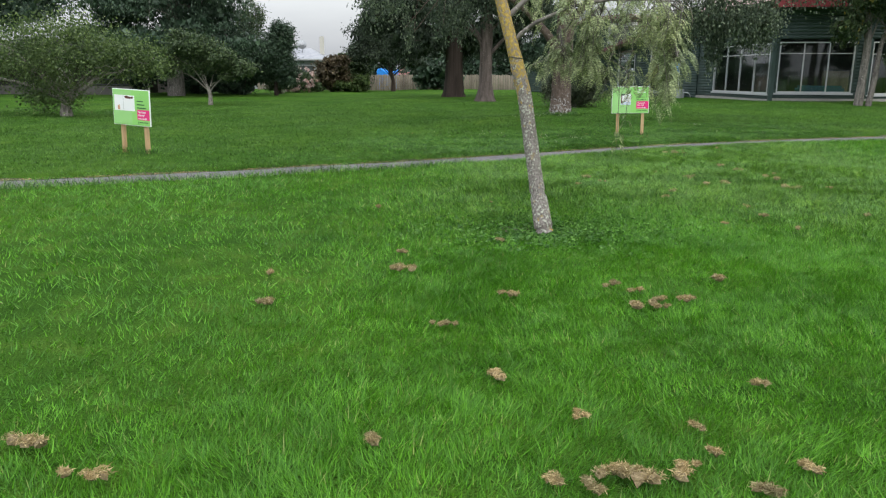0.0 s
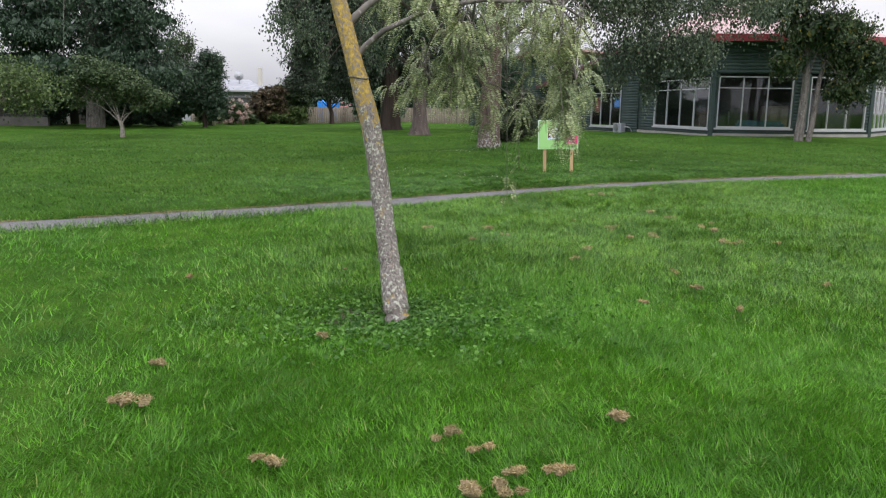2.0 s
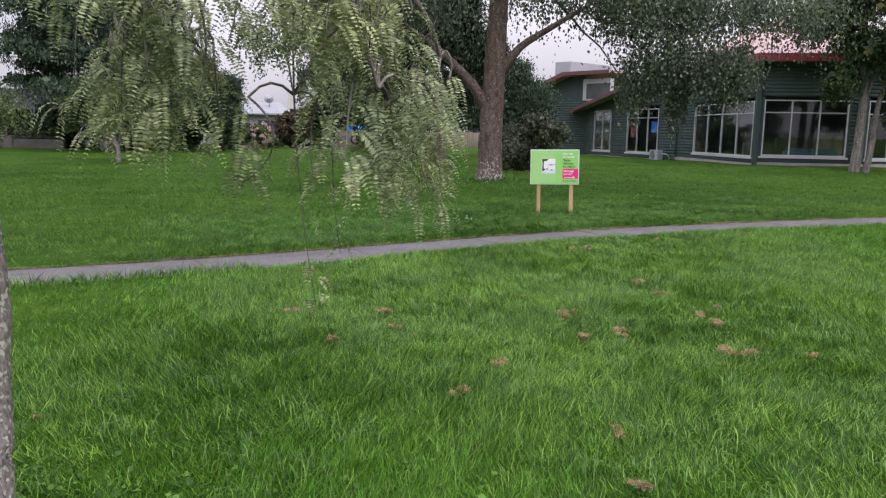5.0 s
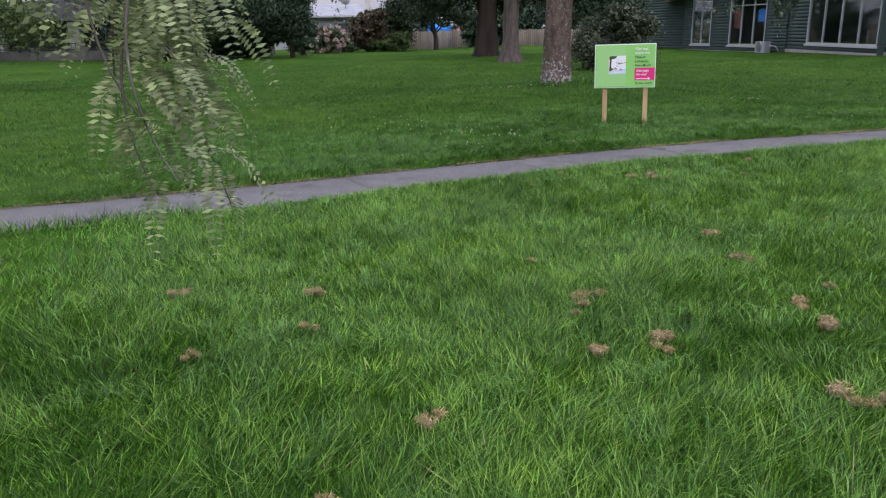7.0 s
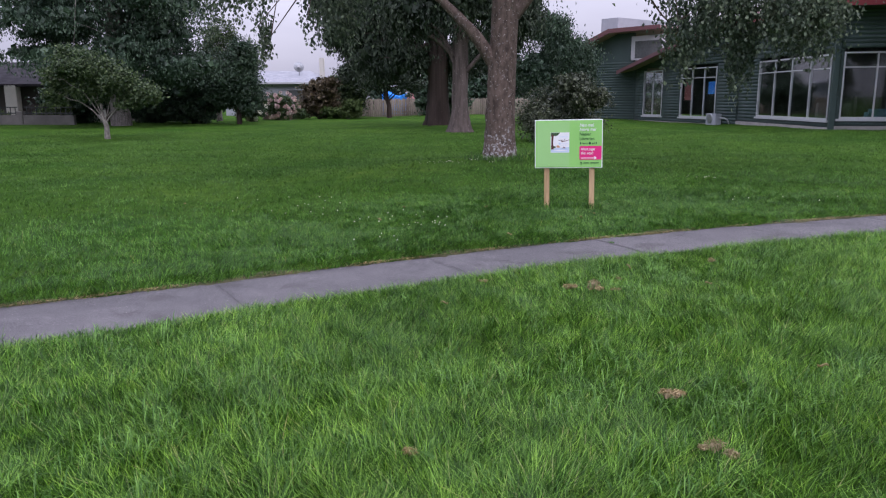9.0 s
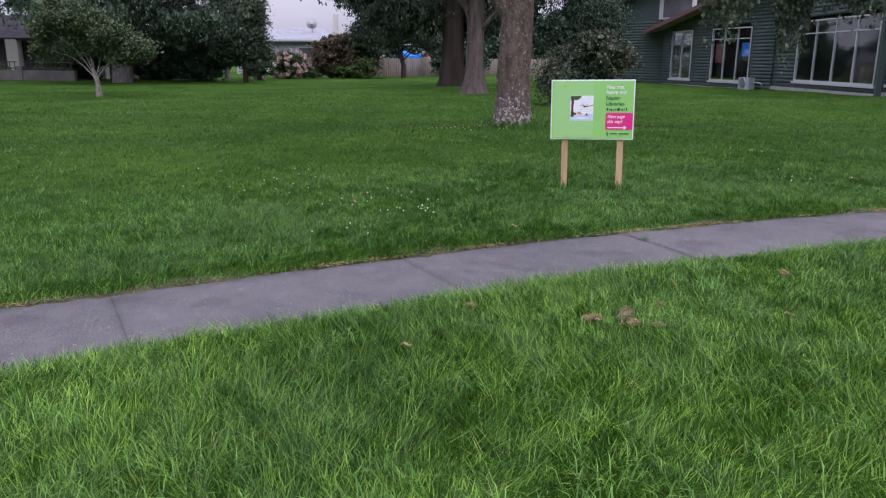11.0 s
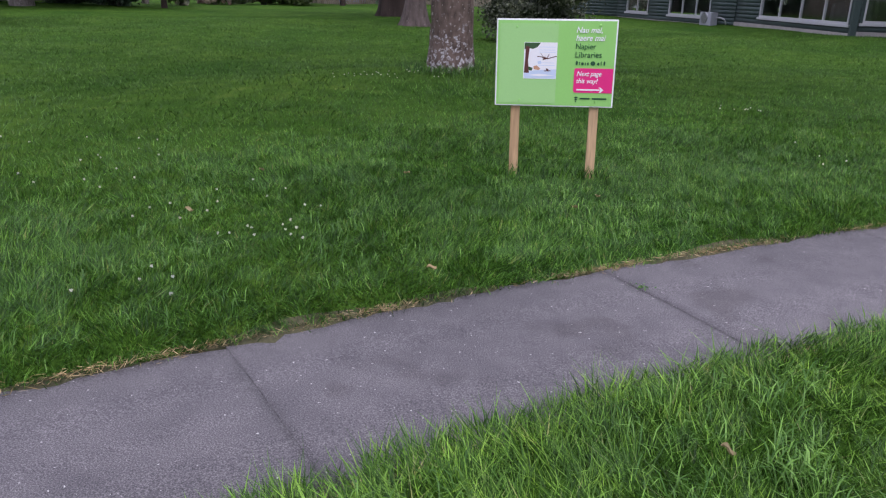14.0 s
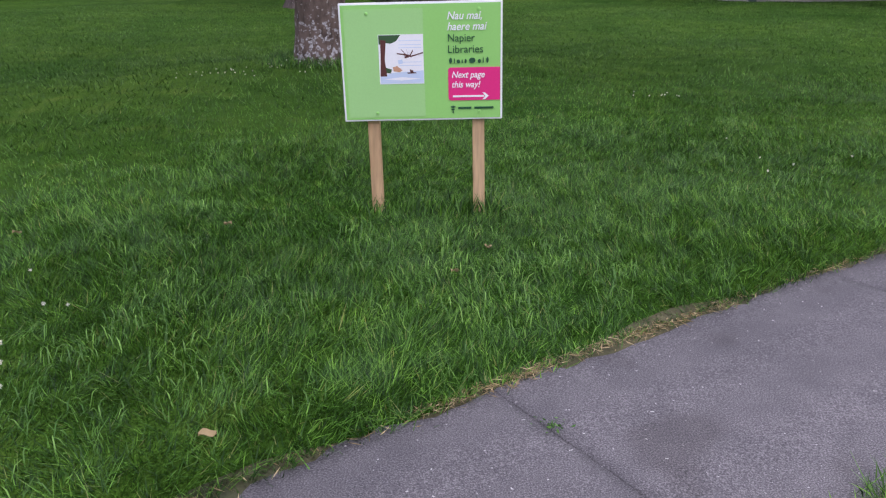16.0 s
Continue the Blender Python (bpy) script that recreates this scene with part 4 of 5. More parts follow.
rngt = np.random.default_rng(8)
bmt = bmesh.new()
add_box(bmt, (0.3, 0, 0), (2.2, 1.5, 2.0))
bmesh.ops.subdivide_edges(bmt, edges=bmt.edges[:], cuts=5, use_grid_fill=True)
for v in bmt.verts:
    v.co.z *= 0.85 + 0.12 * math.sin(v.co.x * 3) + 0.04 * rngt.normal()
    v.co.y += 0.05 * math.sin(v.co.x * 9)
part("sheet", bmt, BLUE, tarp)


def paling_fence(label, p, q, h, seed):
    root = thing("fence", label, "fence", kind="")
    rng = np.random.default_rng(seed)
    d = Vector(q) - Vector(p)
    m = Matrix.Translation((p[0], p[1], 0)) @ pose(0, 0, 0, 0, 0, math.degrees(math.atan2(d.y, d.x)))
    me = mesh_of("paling", [(0, 0, -0.1), (0.14, 0, -0.1), (0.14, 0, h), (0, 0, h), (0, 0.02, -0.1), (0.14, 0.02, -0.1), (0.14, 0.02, h), (0, 0.02, h)],
                 [(0, 1, 2, 3), (5, 4, 7, 6), (4, 0, 3, 7), (1, 5, 6, 2), (3, 2, 6, 7)], FENCE)
    for k in range(min(290, int(d.length / 0.15))):
        ob = part("paling", me, FENCE, root)
        ob.matrix_basis = m @ Matrix.Translation((k * 0.15, 0, rng.normal() * 0.02)) @ pose(0, 0, 0, 0, rng.normal() * 0.5)
    for z in (0.3, h - 0.25):
        part("rail", box((0, 0.022, z), (d.length, 0.07, z + 0.09), 0, m), FENCE, root)
    for k in range(int(d.length / 2.4) + 1):
        part("fence_post", box((k * 2.4, 0.072, -0.1), (k * 2.4 + 0.1, 0.17, h + 0.08), 0.01, m), FENCE, root)
    return root


paling_fence("weathered timber paling fence along the back of the lawn", (-21, 67.0), (7, 69.5), 1.35, 4)
wall_low = thing("wall_low", "low grey block garden wall with dark railing", "garden wall", pose(-46.4, 47.6, 0), kind="structure")
for k in range(7):
    part("wall_panel", box((k * 3.4, 0, -0.2), (k * 3.4 + 3.3, 0.22, 0.55), 0.02), BLOCK_SHADED, wall_low)
    part("wall_pier", box((k * 3.4 - 0.2, -0.05, -0.2), (k * 3.4 + 0.2, 0.27, 0.75), 0.02), BLOCK_SHADED, wall_low)
    part("railing", box((k * 3.4 + 0.2, 0.08, 0.62), (k * 3.4 + 3.2, 0.14, 0.68)), SOFFIT, wall_low)
    part("railing", box((k * 3.4 + 0.2, 0.08, 0.95), (k * 3.4 + 3.2, 0.14, 1.0)), SOFFIT, wall_low)
    for j_ in range(10):
        part("baluster", box((k * 3.4 + 0.35 + j_ * 0.3, 0.095, 0.55), (k * 3.4 + 0.38 + j_ * 0.3, 0.125, 0.95)), SOFFIT, wall_low)


# ---- trees and shrubs ----
def fluted(k, a):
    return 1 + (0.5 * np.exp(-k * 16) + 0.12) * (0.25 + 0.35 * np.sin(a * 5 + 0.7) + 0.25 * np.sin(a * 8))


def footed(k, a):
    return 1 + 0.22 * np.exp(-k * 22) * (0.6 + 0.5 * np.sin(a * 4 + 1.0))


# the big tree with the whitened foot, between path and library
tree("large tree with rough brown trunk and white lichen at its foot",
     [(2.87, 23.55, 0.1), (2.87, 23.55, 0.62), (2.87, 23.55, 1.4), (2.91, 23.59, 2.43), (2.95, 23.64, 3.64), (3.04, 23.72, 5.81), (3.12, 23.81, 8.4)], [0.346, 0.298, 0.272, 0.26, 0.242, 0.173, 0.078],
     # the last two high lobes are out of view, added to shade the lawn
     [((7.36, 24.16, 3.26), (1.64, 1.21, 0.52), 2.8), ((7.32, 24.07, 2.39), (0.3, 0.35, 0.52), 0.35), ((6.33, 23.98, 2.69), (0.43, 0.43, 0.35), 0.3), ((6.67, 23.9, 4.51), (1.56, 1.3, 0.69), 2), ((8.66, 24.33, 3.21), (0.78, 0.86, 0.52), 1.2), ((6.41, 23.98, 4.94), (1.38, 1.21, 0.61), 1.3), ((8.14, 24.07, 4.6), (1.3, 1.21, 0.69), 1.5), ((9.96, 24.33, 4.68), (1.38, 1.21, 0.78), 1.5), ((-2.24, 22.77, 3.73), (0.86, 0.86, 0.43), 0.5), ((-1.63, 22.95, 2.69), (0.17, 0.26, 0.61), 0.14), ((-0.46, 23.81, 3.43), (0.65, 0.78, 0.56), 0.8), ((0.36, 24.07, 4.68), (1.73, 1.38, 0.69), 1.6), ((4.25, 23.81, 5.12), (1.9, 1.56, 0.78), 1.4), ((3.04, 23.81, 6.41), (4.76, 3.98, 1.73), 5), ((-0.68, 21.48, 5.89), (2.77, 2.25, 1.04), 2), ((0.18, 20.18, 7.45), (3.98, 2.77, 1.04), 3.2)],
     74000, 0.078, BARK_BIG, LEAF_BIG, 11, 26, droop=0.65, spread=0.2, flare=footed, width=0.75, limb_r=0.28, from_=0.72,
     extra=[([(2.78, 23.55, 2), (2.35, 23.46, 2.61), (1.65, 23.46, 3.3), (0.1, 23.46, 4.34)], 0.147, 0.043), ([(2.91, 23.59, 2.69), (3.56, 23.64, 3.47), (5.11, 23.81, 4.42)], 0.138, 0.043)])
# the pair behind it
tree("old conifer with dark fluted trunk and heavy drooping foliage",
     [(-2, 46.01, 0.06), (-2, 46.01, 1.49), (-2, 46.01, 4.61), (-2, 46.01, 14.43)], [0.589, 0.5, 0.447, 0.179],
     [((-2.18, 46.01, 6.84), (2.68, 2.32, 3.57), 3), ((-4.32, 45.38, 3.27), (1.96, 1.61, 1.07), 1.4), ((0.41, 46.01, 3.63), (2.14, 1.61, 1.16), 1.4), ((-2, 46.9, 3.18), (1.79, 1.07, 0.8), 0.9), ((-4.95, 45.56, 6.84), (1.79, 1.79, 2.14), 1.2), ((-2, 46.01, 10.86), (2.14, 2.14, 3.04), 1.5), ((-5.0, 45.6, 5.2), (2.3, 1.9, 1.4), 2.4), ((-6.6, 45.5, 6.9), (1.8, 1.7, 1.7), 1.8), ((-4.8, 45.6, 9.0), (2.8, 2.2, 1.9), 2.4), ((-6.5, 45.4, 4.4), (1.2, 1.1, 0.7), 0.7)],
     46000, 0.185, BARK_DARK, LEAF_CONIFER, 12, 22, dense=0.14, droop=0.45, flare=fluted, width=0.35)
tree("tall conifer with grey-brown buttressed trunk",
     [(0.12, 38.3, 0.04), (0.12, 38.3, 1.04), (0.12, 38.39, 3.74), (0.17, 38.39, 12.77)], [0.452, 0.298, 0.271, 0.108],
     [((0.26, 38.3, 6.45), (2.35, 2.17, 2.89), 3), ((-1.73, 37.85, 4.65), (1.26, 1.26, 1.08), 1), ((2.06, 38.21, 4.65), (1.44, 1.26, 1.26), 1.2), ((0.26, 38.3, 10.07), (1.81, 1.81, 2.71), 1.5)],
     28000, 0.154, BARK_MID, LEAF_CONIFER, 13, 14, dense=0.14, droop=0.45, flare=fluted, width=0.4,
     extra=[([(0.08, 38.3, 2.84), (-0.83, 38.03, 3.65), (-2.27, 37.85, 4.11)], 0.108, 0.036)])
tree("small dark spreading tree in front of the fence", [(-8.1, 62.0, -0.1), (-8.1, 62, 0.9), (-8.3, 62, 1.6), (-8.6, 62, 2.6)], [0.2, 0.16, 0.14, 0.06],
     [((-8.6, 62, 2.9), (2.7, 1.8, 0.8), 3), ((-6.4, 61.8, 2.4), (1.1, 1.1, 0.5), 1), ((-10.6, 62, 3.2), (1.4, 1.3, 0.9), 1.2), ((-9.6, 62.4, 4.4), (2.6, 1.8, 1.2), 2)], 15000, 0.15, BARK_DARK, LEAF_CONIFER, 14, 12, dense=0.14, from_=0.35)
tree("dark tree behind the grey shrub", [(4.8, 46.0, -0.1), (4.8, 46, 1.8), (4.7, 46, 3.6)], [0.3, 0.25, 0.1],
     [((4.1, 45.5, 3.3), (1.5, 1.5, 1.1), 3), ((3.0, 45, 2.6), (1.4, 1.4, 1.0), 1.5), ((4.9, 45.6, 2.6), (0.8, 1.0, 0.9), 1.0), ((3.2, 45.4, 4.6), (1.3, 1.2, 0.8), 1.2)], 20000, 0.13, BARK_DARK, LEAF_DARK, 15, 10, dense=0.10, droop=0.35, width=0.45, spread=0.22)
shrub("grey-green rounded shrub with small leaves near the big tree", (3.9, 33.0, 0), (1.35, 1.3, 0.88), 20000, 0.08, LEAF_OLIVE, 16)
# apple-like tree on the open lawn, and the spreading one nearer
tree("small multi-stemmed tree with pale trunk on the lawn", [(-12.18, 34.15, -0.05), (-12.18, 34.15, 0.45), (-12.28, 34.15, 0.75)], [0.11, 0.085, 0.08],
     [((-13.28, 34.15, 2.75), (0.75, 0.8, 0.5), 1.6), ((-12.48, 34.05, 2.5), (0.8, 0.8, 0.5), 1.6), ((-11.48, 34.15, 2.0), (0.75, 0.8, 0.45), 1.4), ((-13.98, 34.15, 2.1), (0.55, 0.6, 0.5), 0.9), ((-10.58, 34.15, 1.6), (0.6, 0.6, 0.35), 0.8), ((-12.58, 34.45, 1.75), (1.0, 0.8, 0.4), 1.2), ((-14.08, 34.15, 1.5), (0.4, 0.5, 0.3), 0.4), ((-11.18, 34.25, 1.25), (0.6, 0.5, 0.25), 0.5)],
     15000, 0.12, BARK_PALE, LEAF_MID, 17, 8, from_=0.6, limb_r=0.36, spread=0.24)
tree("low wide-spreading tree with pale leaning limbs on the lawn", [(-13.2, 24.4, -0.05), (-13.2, 24.4, 0.3), (-13.0, 24.4, 0.7)], [0.2, 0.16, 0.13],
     [((-14.8, 24.4, 2.0), (1.8, 1.4, 0.75), 3), ((-12.6, 24.2, 2.05), (1.5, 1.2, 0.75), 2.4), ((-11.0, 24.2, 1.8), (1.1, 0.9, 0.6), 1.5), ((-13.6, 24.4, 0.85), (1.0, 0.7, 0.7), 1.4), ((-16.8, 24.5, 1.9), (1.4, 1.2, 0.9), 1.5), ((-10.2, 24.2, 1.55), (0.6, 0.6, 0.4), 0.5), ((-13.2, 24.2, 2.7), (1.6, 1.2, 0.35), 0.8)],
     21000, 0.095, BARK_PALE, LEAF_LIGHT, 18, 13, from_=0.5, limb_r=0.32, spread=0.3, flat=0.8, extra=[([(-13.1, 24.4, 0.5), (-12.3, 24.3, 1.0), (-11.6, 24.2, 1.45)], 0.09, 0.03), ([(-13.2, 24.4, 0.5), (-14.4, 24.3, 1.0), (-15.8, 24.2, 1.3)], 0.09, 0.03)])
# the dark mass on the far side of the lawn
def layers(x, y, z0, z1, r0, r1, n, thick, seed):
    """Flat shelves of foliage round a trunk, from low and wide to high and narrow."""
    rng_ = np.random.default_rng(seed)
    out = []
    for k_ in range(n):
        u_ = (k_ + rng_.random()) / n
        r_ = (r0 + (r1 - r0) * u_) * rng_.uniform(0.75, 1.1)
        a_ = k_ * 2.4 + rng_.normal() * 0.3
        out.append(((x + math.cos(a_) * r_ * 0.58, y + math.sin(a_) * r_ * 0.5, z0 + (z1 - z0) * u_), (r_ * 0.5, r_ * 0.45, thick * rng_.uniform(0.7, 1.3)), r_ * r_))
    return out


tree("huge dark tree with dense layered drooping foliage", [(-19.5, 47, -0.1), (-19.5, 47, 2.0), (-19.5, 47, 8), (-19.5, 47, 14)], [0.55, 0.45, 0.35, 0.1],
     layers(-19.8, 46.6, 2.9, 13.0, 6.2, 4.2, 44, 0.7, 5) + [((-20.0, 47.6, 5.8), (4.8, 2.2, 3.6), 30), ((-16.2, 46.6, 2.6), (2.2, 1.8, 1.3), 9), ((-21.6, 46.8, 2.3), (2.4, 1.6, 0.9), 7)],
     70000, 0.165, BARK_GREY, LEAF_DARK, 19, 26, dense=0.10, spread=0.2, droop=0.45, width=0.45, flat=0.35)
tree("tall dark tree beside the low house", [(-33, 46, -0.1), (-33, 46, 3.0), (-33, 46, 9)], [0.5, 0.4, 0.15],
     [((-33, 45.5, 7.0), (4.4, 3.6, 2.4), 3), ((-29.8, 45.5, 5.4), (2.2, 2.0, 1.4), 1.2), ((-36, 45.5, 5.5), (2.6, 2.0, 1.6), 1.2)] + [(c_, r_, w_ * 0.05) for c_, r_, w_ in layers(-31.0, 45.8, 4.6, 11.0, 6.2, 4.0, 18, 0.7, 9)], 44000, 0.17, BARK_GREY, LEAF_DARK, 20, 14, dense=0.12, droop=0.4, width=0.45)
tree("slender grey-green tree at the lawn's far edge", [(-17.6, 55, -0.1), (-17.6, 55, 1.5), (-17.4, 55, 4.5)], [0.2, 0.15, 0.06],
     [((-17.5, 55, 4.8), (1.3, 1.2, 1.5), 3), ((-18.2, 55, 2.6), (1.3, 1.1, 1.2), 2), ((-16.8, 54.8, 2.8), (1.0, 1.0, 1.1), 1.2)], 13000, 0.13, BARK_GREY, LEAF_MID, 21, 10)
tree("dense dark green small tree standing on the lawn", [(-13.9, 49.6, -0.1), (-13.9, 49.6, 0.8), (-13.9, 49.6, 2.6)], [0.16, 0.12, 0.05],
     [((-13.9, 49.6, 2.3), (1.5, 1.4, 1.35), 3), ((-13.4, 49.4, 3.6), (1.1, 1.0, 1.1), 1.6), ((-14.6, 49.6, 1.5), (1.0, 1.0, 0.8), 1), ((-13.2, 49.6, 1.2), (0.9, 0.9, 0.7), 0.8)], 16000, 0.12, BARK_DARK, LEAF_DARK, 22, 10, dense=0.14)
# birch by the library
tree("twin-stemmed tree with green and gold leaves by the library", [(16.05, 34.4, 0.0), (16.1, 34.4, 1.2), (16.15, 34.4, 2.6), (15.95, 34.4, 5.0), (15.8, 34.4, 9)], [0.2, 0.155, 0.14, 0.11, 0.05],
     [((16.6, 34.2, 4.6), (1.9, 1.6, 0.9), 2.2), ((14.6, 34.2, 5.6), (1.6, 1.4, 0.9), 1.6), ((18.2, 34.2, 3.4), (1.4, 1.3, 1.0), 1.8), ((17.6, 34.2, 2.3), (0.9, 0.9, 0.6), 0.8), ((16, 34.4, 7), (2.8, 2.2, 1.6), 2.2), ((15.2, 34.2, 3.3), (0.9, 0.7, 0.6), 0.4)],
     22000, 0.12, BARK_GREY, LEAF_BIRCH, 23, 16, dense=0.14, droop=0.3, extra=[([(16.4, 34.3, -0.05), (16.55, 34.3, 1.2), (16.62, 34.3, 2.6), (17.0, 34.2, 4.2)], 0.13, 0.07)])
# shrubs at the far edge
shrub("hydrangea bush covered in pink flower heads", (-15.0, 58.5, 0), (1.5, 1.1, 0.95), 6000, 0.14, LEAF_MID, 31, flowers=(PETAL, 80, 0.12), name="hydrangea")
shrub("bush with scattered white flower heads beside the dark tree", (-15.2, 54.5, 0), (1.0, 0.9, 0.9), 5000, 0.13, LEAF_MID, 32, flowers=(PETAL_WHITE, 16, 0.14), name="hydrangea")
shrub("rust-leaved spiky shrub with dead fronds", (-12.9, 61.0, 0), (1.5, 1.3, 1.5), 9000, 0.22, LEAF_RUST, 33)
shrub("green garden shrub by the fence", (-11.0, 61.5, 0), (1.3, 1.0, 0.7), 6000, 0.18, LEAF_LIGHT, 34)
shrub("tall bushy garden shrub at the back of the lawn", (-12.0, 64.6, 0), (1.8, 1.4, 1.55), 11000, 0.17, LEAF_MID, 35)
shrub("green garden shrub by the low wall", (-25.0, 48.9, 0), (0.9, 0.7, 0.6), 6000, 0.13, LEAF_LIGHT, 36)
shrub("green garden shrub by the low wall", (-28.9, 48.9, 0), (0.9, 0.7, 0.65), 6000, 0.13, LEAF_LIGHT, 37)
# the three at y 74-75 are added to keep low sky out of window reflections
for k, (x, y, r, h, mt) in enumerate([(-24.5, 50.5, 3.0, 1.6, LEAF_DARK), (-20, 51.5, 3.0, 1.5, LEAF_DARK), (-16.5, 50.5, 2.2, 1.6, LEAF_DARK), (-41, 50, 3.2, 2.2, LEAF_DARK), (-5.0, 66, 2.6, 1.2, LEAF_DARK), (9.5, 68, 3.4, 2.4, LEAF_DARK), (-4.5, 74, 4.0, 2.3, LEAF_DARK), (2.0, 74, 4.0, 2.5, LEAF_DARK), (7.5, 75, 4.0, 2.6, LEAF_DARK), (-13.0, 79, 3.5, 2.8, LEAF_DARK), (-7.5, 79, 3.5, 3.1, LEAF_DARK), (-1.5, 80, 4.0, 3.4, LEAF_DARK)]):
    shrub("dark evergreen hedge shrub along the boundary", (x, y, 0), (r, 1.2, h), 4500, 0.24, mt, 40 + k)


# unseen hedge added behind the walker, to darken what the windows reflect
for k, x in enumerate((-27, -14, -2, 10, 23)):
    shrub("unseen dark hedge added to darken window reflections", (x, -32 + 2 * (k % 2), 0), (7.5, 2.0, 3.4), 2600, 0.7, LEAF_DARK, 60 + k, category="hedge", name="hedge")


# unseen hedge added on the right, also to darken the window glass
for k, y in enumerate((0, 13, 26)):
    shrub("unseen dark hedge added to darken window reflections", (36, y, 0), (2.0, 7.5, 4.2), 2600, 0.7, LEAF_DARK, 70 + k, category="hedge", name="hedge")


# ---- the young feathery tree beside the walk ----
def young_tree():
    rng = np.random.default_rng(77)
    base = np.array((1.68, 7.13, 0.0))
    root = thing("tree", "slim leaning tree with yellow lichen and hanging feathery leaves", "tree", Matrix.Translation(base))
    k = np.array([(1.745, 7.06, -0.16), (1.719, 7.127, 0.0), (1.650, 7.30, 0.35), (1.585, 7.428, 0.75), (1.512, 7.507, 1.2), (1.372, 7.582, 1.7), (1.245, 7.68, 2.15), (1.13, 7.75, 2.8), (1.09, 7.85, 3.6)]) - base
    q = np.linspace(0, len(k) - 1, 46)
    line = np.stack([np.interp(q, range(len(k)), k[:, c]) for c in range(3)], 1)
    rad = np.interp(q, range(len(k)), [0.104, 0.086, 0.072, 0.066, 0.064, 0.061, 0.053, 0.044, 0.03])
    rad = rad * (1 + 0.04 * np.sin(q * 2.1) + 0.03 * np.sin(q * 4.7))
    part("trunk", mesh_of("trunk", *tube_arrays(line, rad, 22, 0.03, rng), BARK_YOUNG, True), BARK_YOUNG, root)
    loop = np.array([(1.421 + 0.068 * math.cos(2 * math.pi * i_ / 20), 7.557 + 0.068 * math.sin(2 * math.pi * i_ / 20), 1.53 + 0.006 * math.sin(4 * math.pi * i_ / 20)) for i_ in range(21)]) - base
    part("tie", mesh_of("tie", *tube_arrays(loop, [0.004] * 21, 6), SOFFIT, True), SOFFIT, root, "thin dark cord tied round the trunk")
    limbs = [([(1.36, 7.6, 1.62), (1.46, 7.57, 1.74), (1.62, 7.52, 1.86), (1.9, 7.47, 1.97), (2.2, 7.47, 2.03), (2.7, 7.6, 2.05), (2.95, 7.75, 1.96)], 0.024),
             ([(1.30, 7.63, 1.84), (1.45, 7.68, 2.02), (1.9, 7.85, 2.3), (2.4, 8.1, 2.4), (2.75, 8.3, 2.2), (2.95, 8.5, 1.95), (3.02, 8.62, 1.75)], 0.028),
             ([(1.21, 7.70, 2.30), (1.8, 7.4, 2.75), (2.4, 7.3, 2.8), (2.9, 7.3, 2.6)], 0.03),
             ([(1.20, 7.7, 2.36), (1.1, 7.9, 2.8), (0.8, 8.3, 3.0)], 0.028),
             ([(1.95, 7.43, 1.95), (1.93, 7.65, 1.86), (1.85, 7.9, 1.72), (1.75, 8.05, 1.6)], 0.010),
             ([(2.2, 7.45, 2.02), (2.18, 7.6, 1.9), (2.15, 7.85, 1.72)], 0.009),
             ([(2.7, 7.55, 2.05), (2.84, 7.6, 1.8), (2.9, 7.64, 1.55)], 0.010),
             ([(2.4, 8.1, 2.4), (2.4, 8.14, 1.95), (2.45, 8.18, 1.55)], 0.010),
             ([(1.15, 7.74, 2.66), (1.7, 8.2, 3.1), (2.2, 8.7, 3.2), (2.7, 9.0, 3.0)], 0.03)]
    fine_limbs = []
    for pts, r0 in limbs:
        pts = np.array(pts) - base
        kk = np.linspace(0, len(pts) - 1, 20)
        pp = np.stack([np.interp(kk, range(len(pts)), pts[:, c]) for c in range(3)], 1) + rng.normal(size=(20, 3)) * 0.006 * min(1.0, (r0 / 0.03) ** 2)
        fine_limbs.append(pp)
        part("branch", mesh_of("branch", *tube_arrays(pp, np.linspace(r0, r0 * 0.3, 20), 9, 0.03, rng), BARK_GREY, True), BARK_GREY, root)
    # hanging twigs: where each falls from, and how low it reaches
    twigs, leaves = [], []
    falls = []
    # bunches of hanging twigs, with gaps between them
    for n, x, y, spread, top, lo in ((6, 1.87, 7.85, 0.05, 1.68, 1.30), (4, 1.78, 8.0, 0.05, 1.62, 1.33), (10, 2.12, 7.62, 0.06, 1.9, 1.32), (6, 2.14, 7.9, 0.06, 1.75, 1.32), (7, 2.0, 7.5, 0.10, 2.1, 1.72),
                                     (6, 2.62, 7.6, 0.08, 2.05, 1.66), (5, 2.52, 7.95, 0.08, 2.1, 1.70), (7, 2.78, 7.7, 0.07, 2.0, 1.50), (7, 2.94, 7.85, 0.06, 1.95, 1.46), (5, 2.78, 8.0, 0.08, 2.0, 1.5),
                                     (6, 2.90, 7.9, 0.04, 1.5, 1.08), (5, 2.84, 7.8, 0.04, 1.6, 1.2), (5, 3.00, 8.62, 0.05, 1.72, 1.14), (3, 2.96, 8.58, 0.04, 1.6, 0.95), (2, 2.36, 8.1, 0.08, 1.5, 1.12), (2, 2.52, 8.2, 0.08, 1.45, 1.08),
                                     (5, 2.4, 7.3, 0.16, 2.7, 2.0), (5, 2.0, 7.5, 0.16, 2.6, 2.0), (5, 2.5, 8.7, 0.2, 2.9, 1.9), (5, 2.1, 8.4, 0.2, 2.9, 1.9), (3, 1.62, 7.9, 0.08, 2.4, 1.82)):
        for _ in range(n):
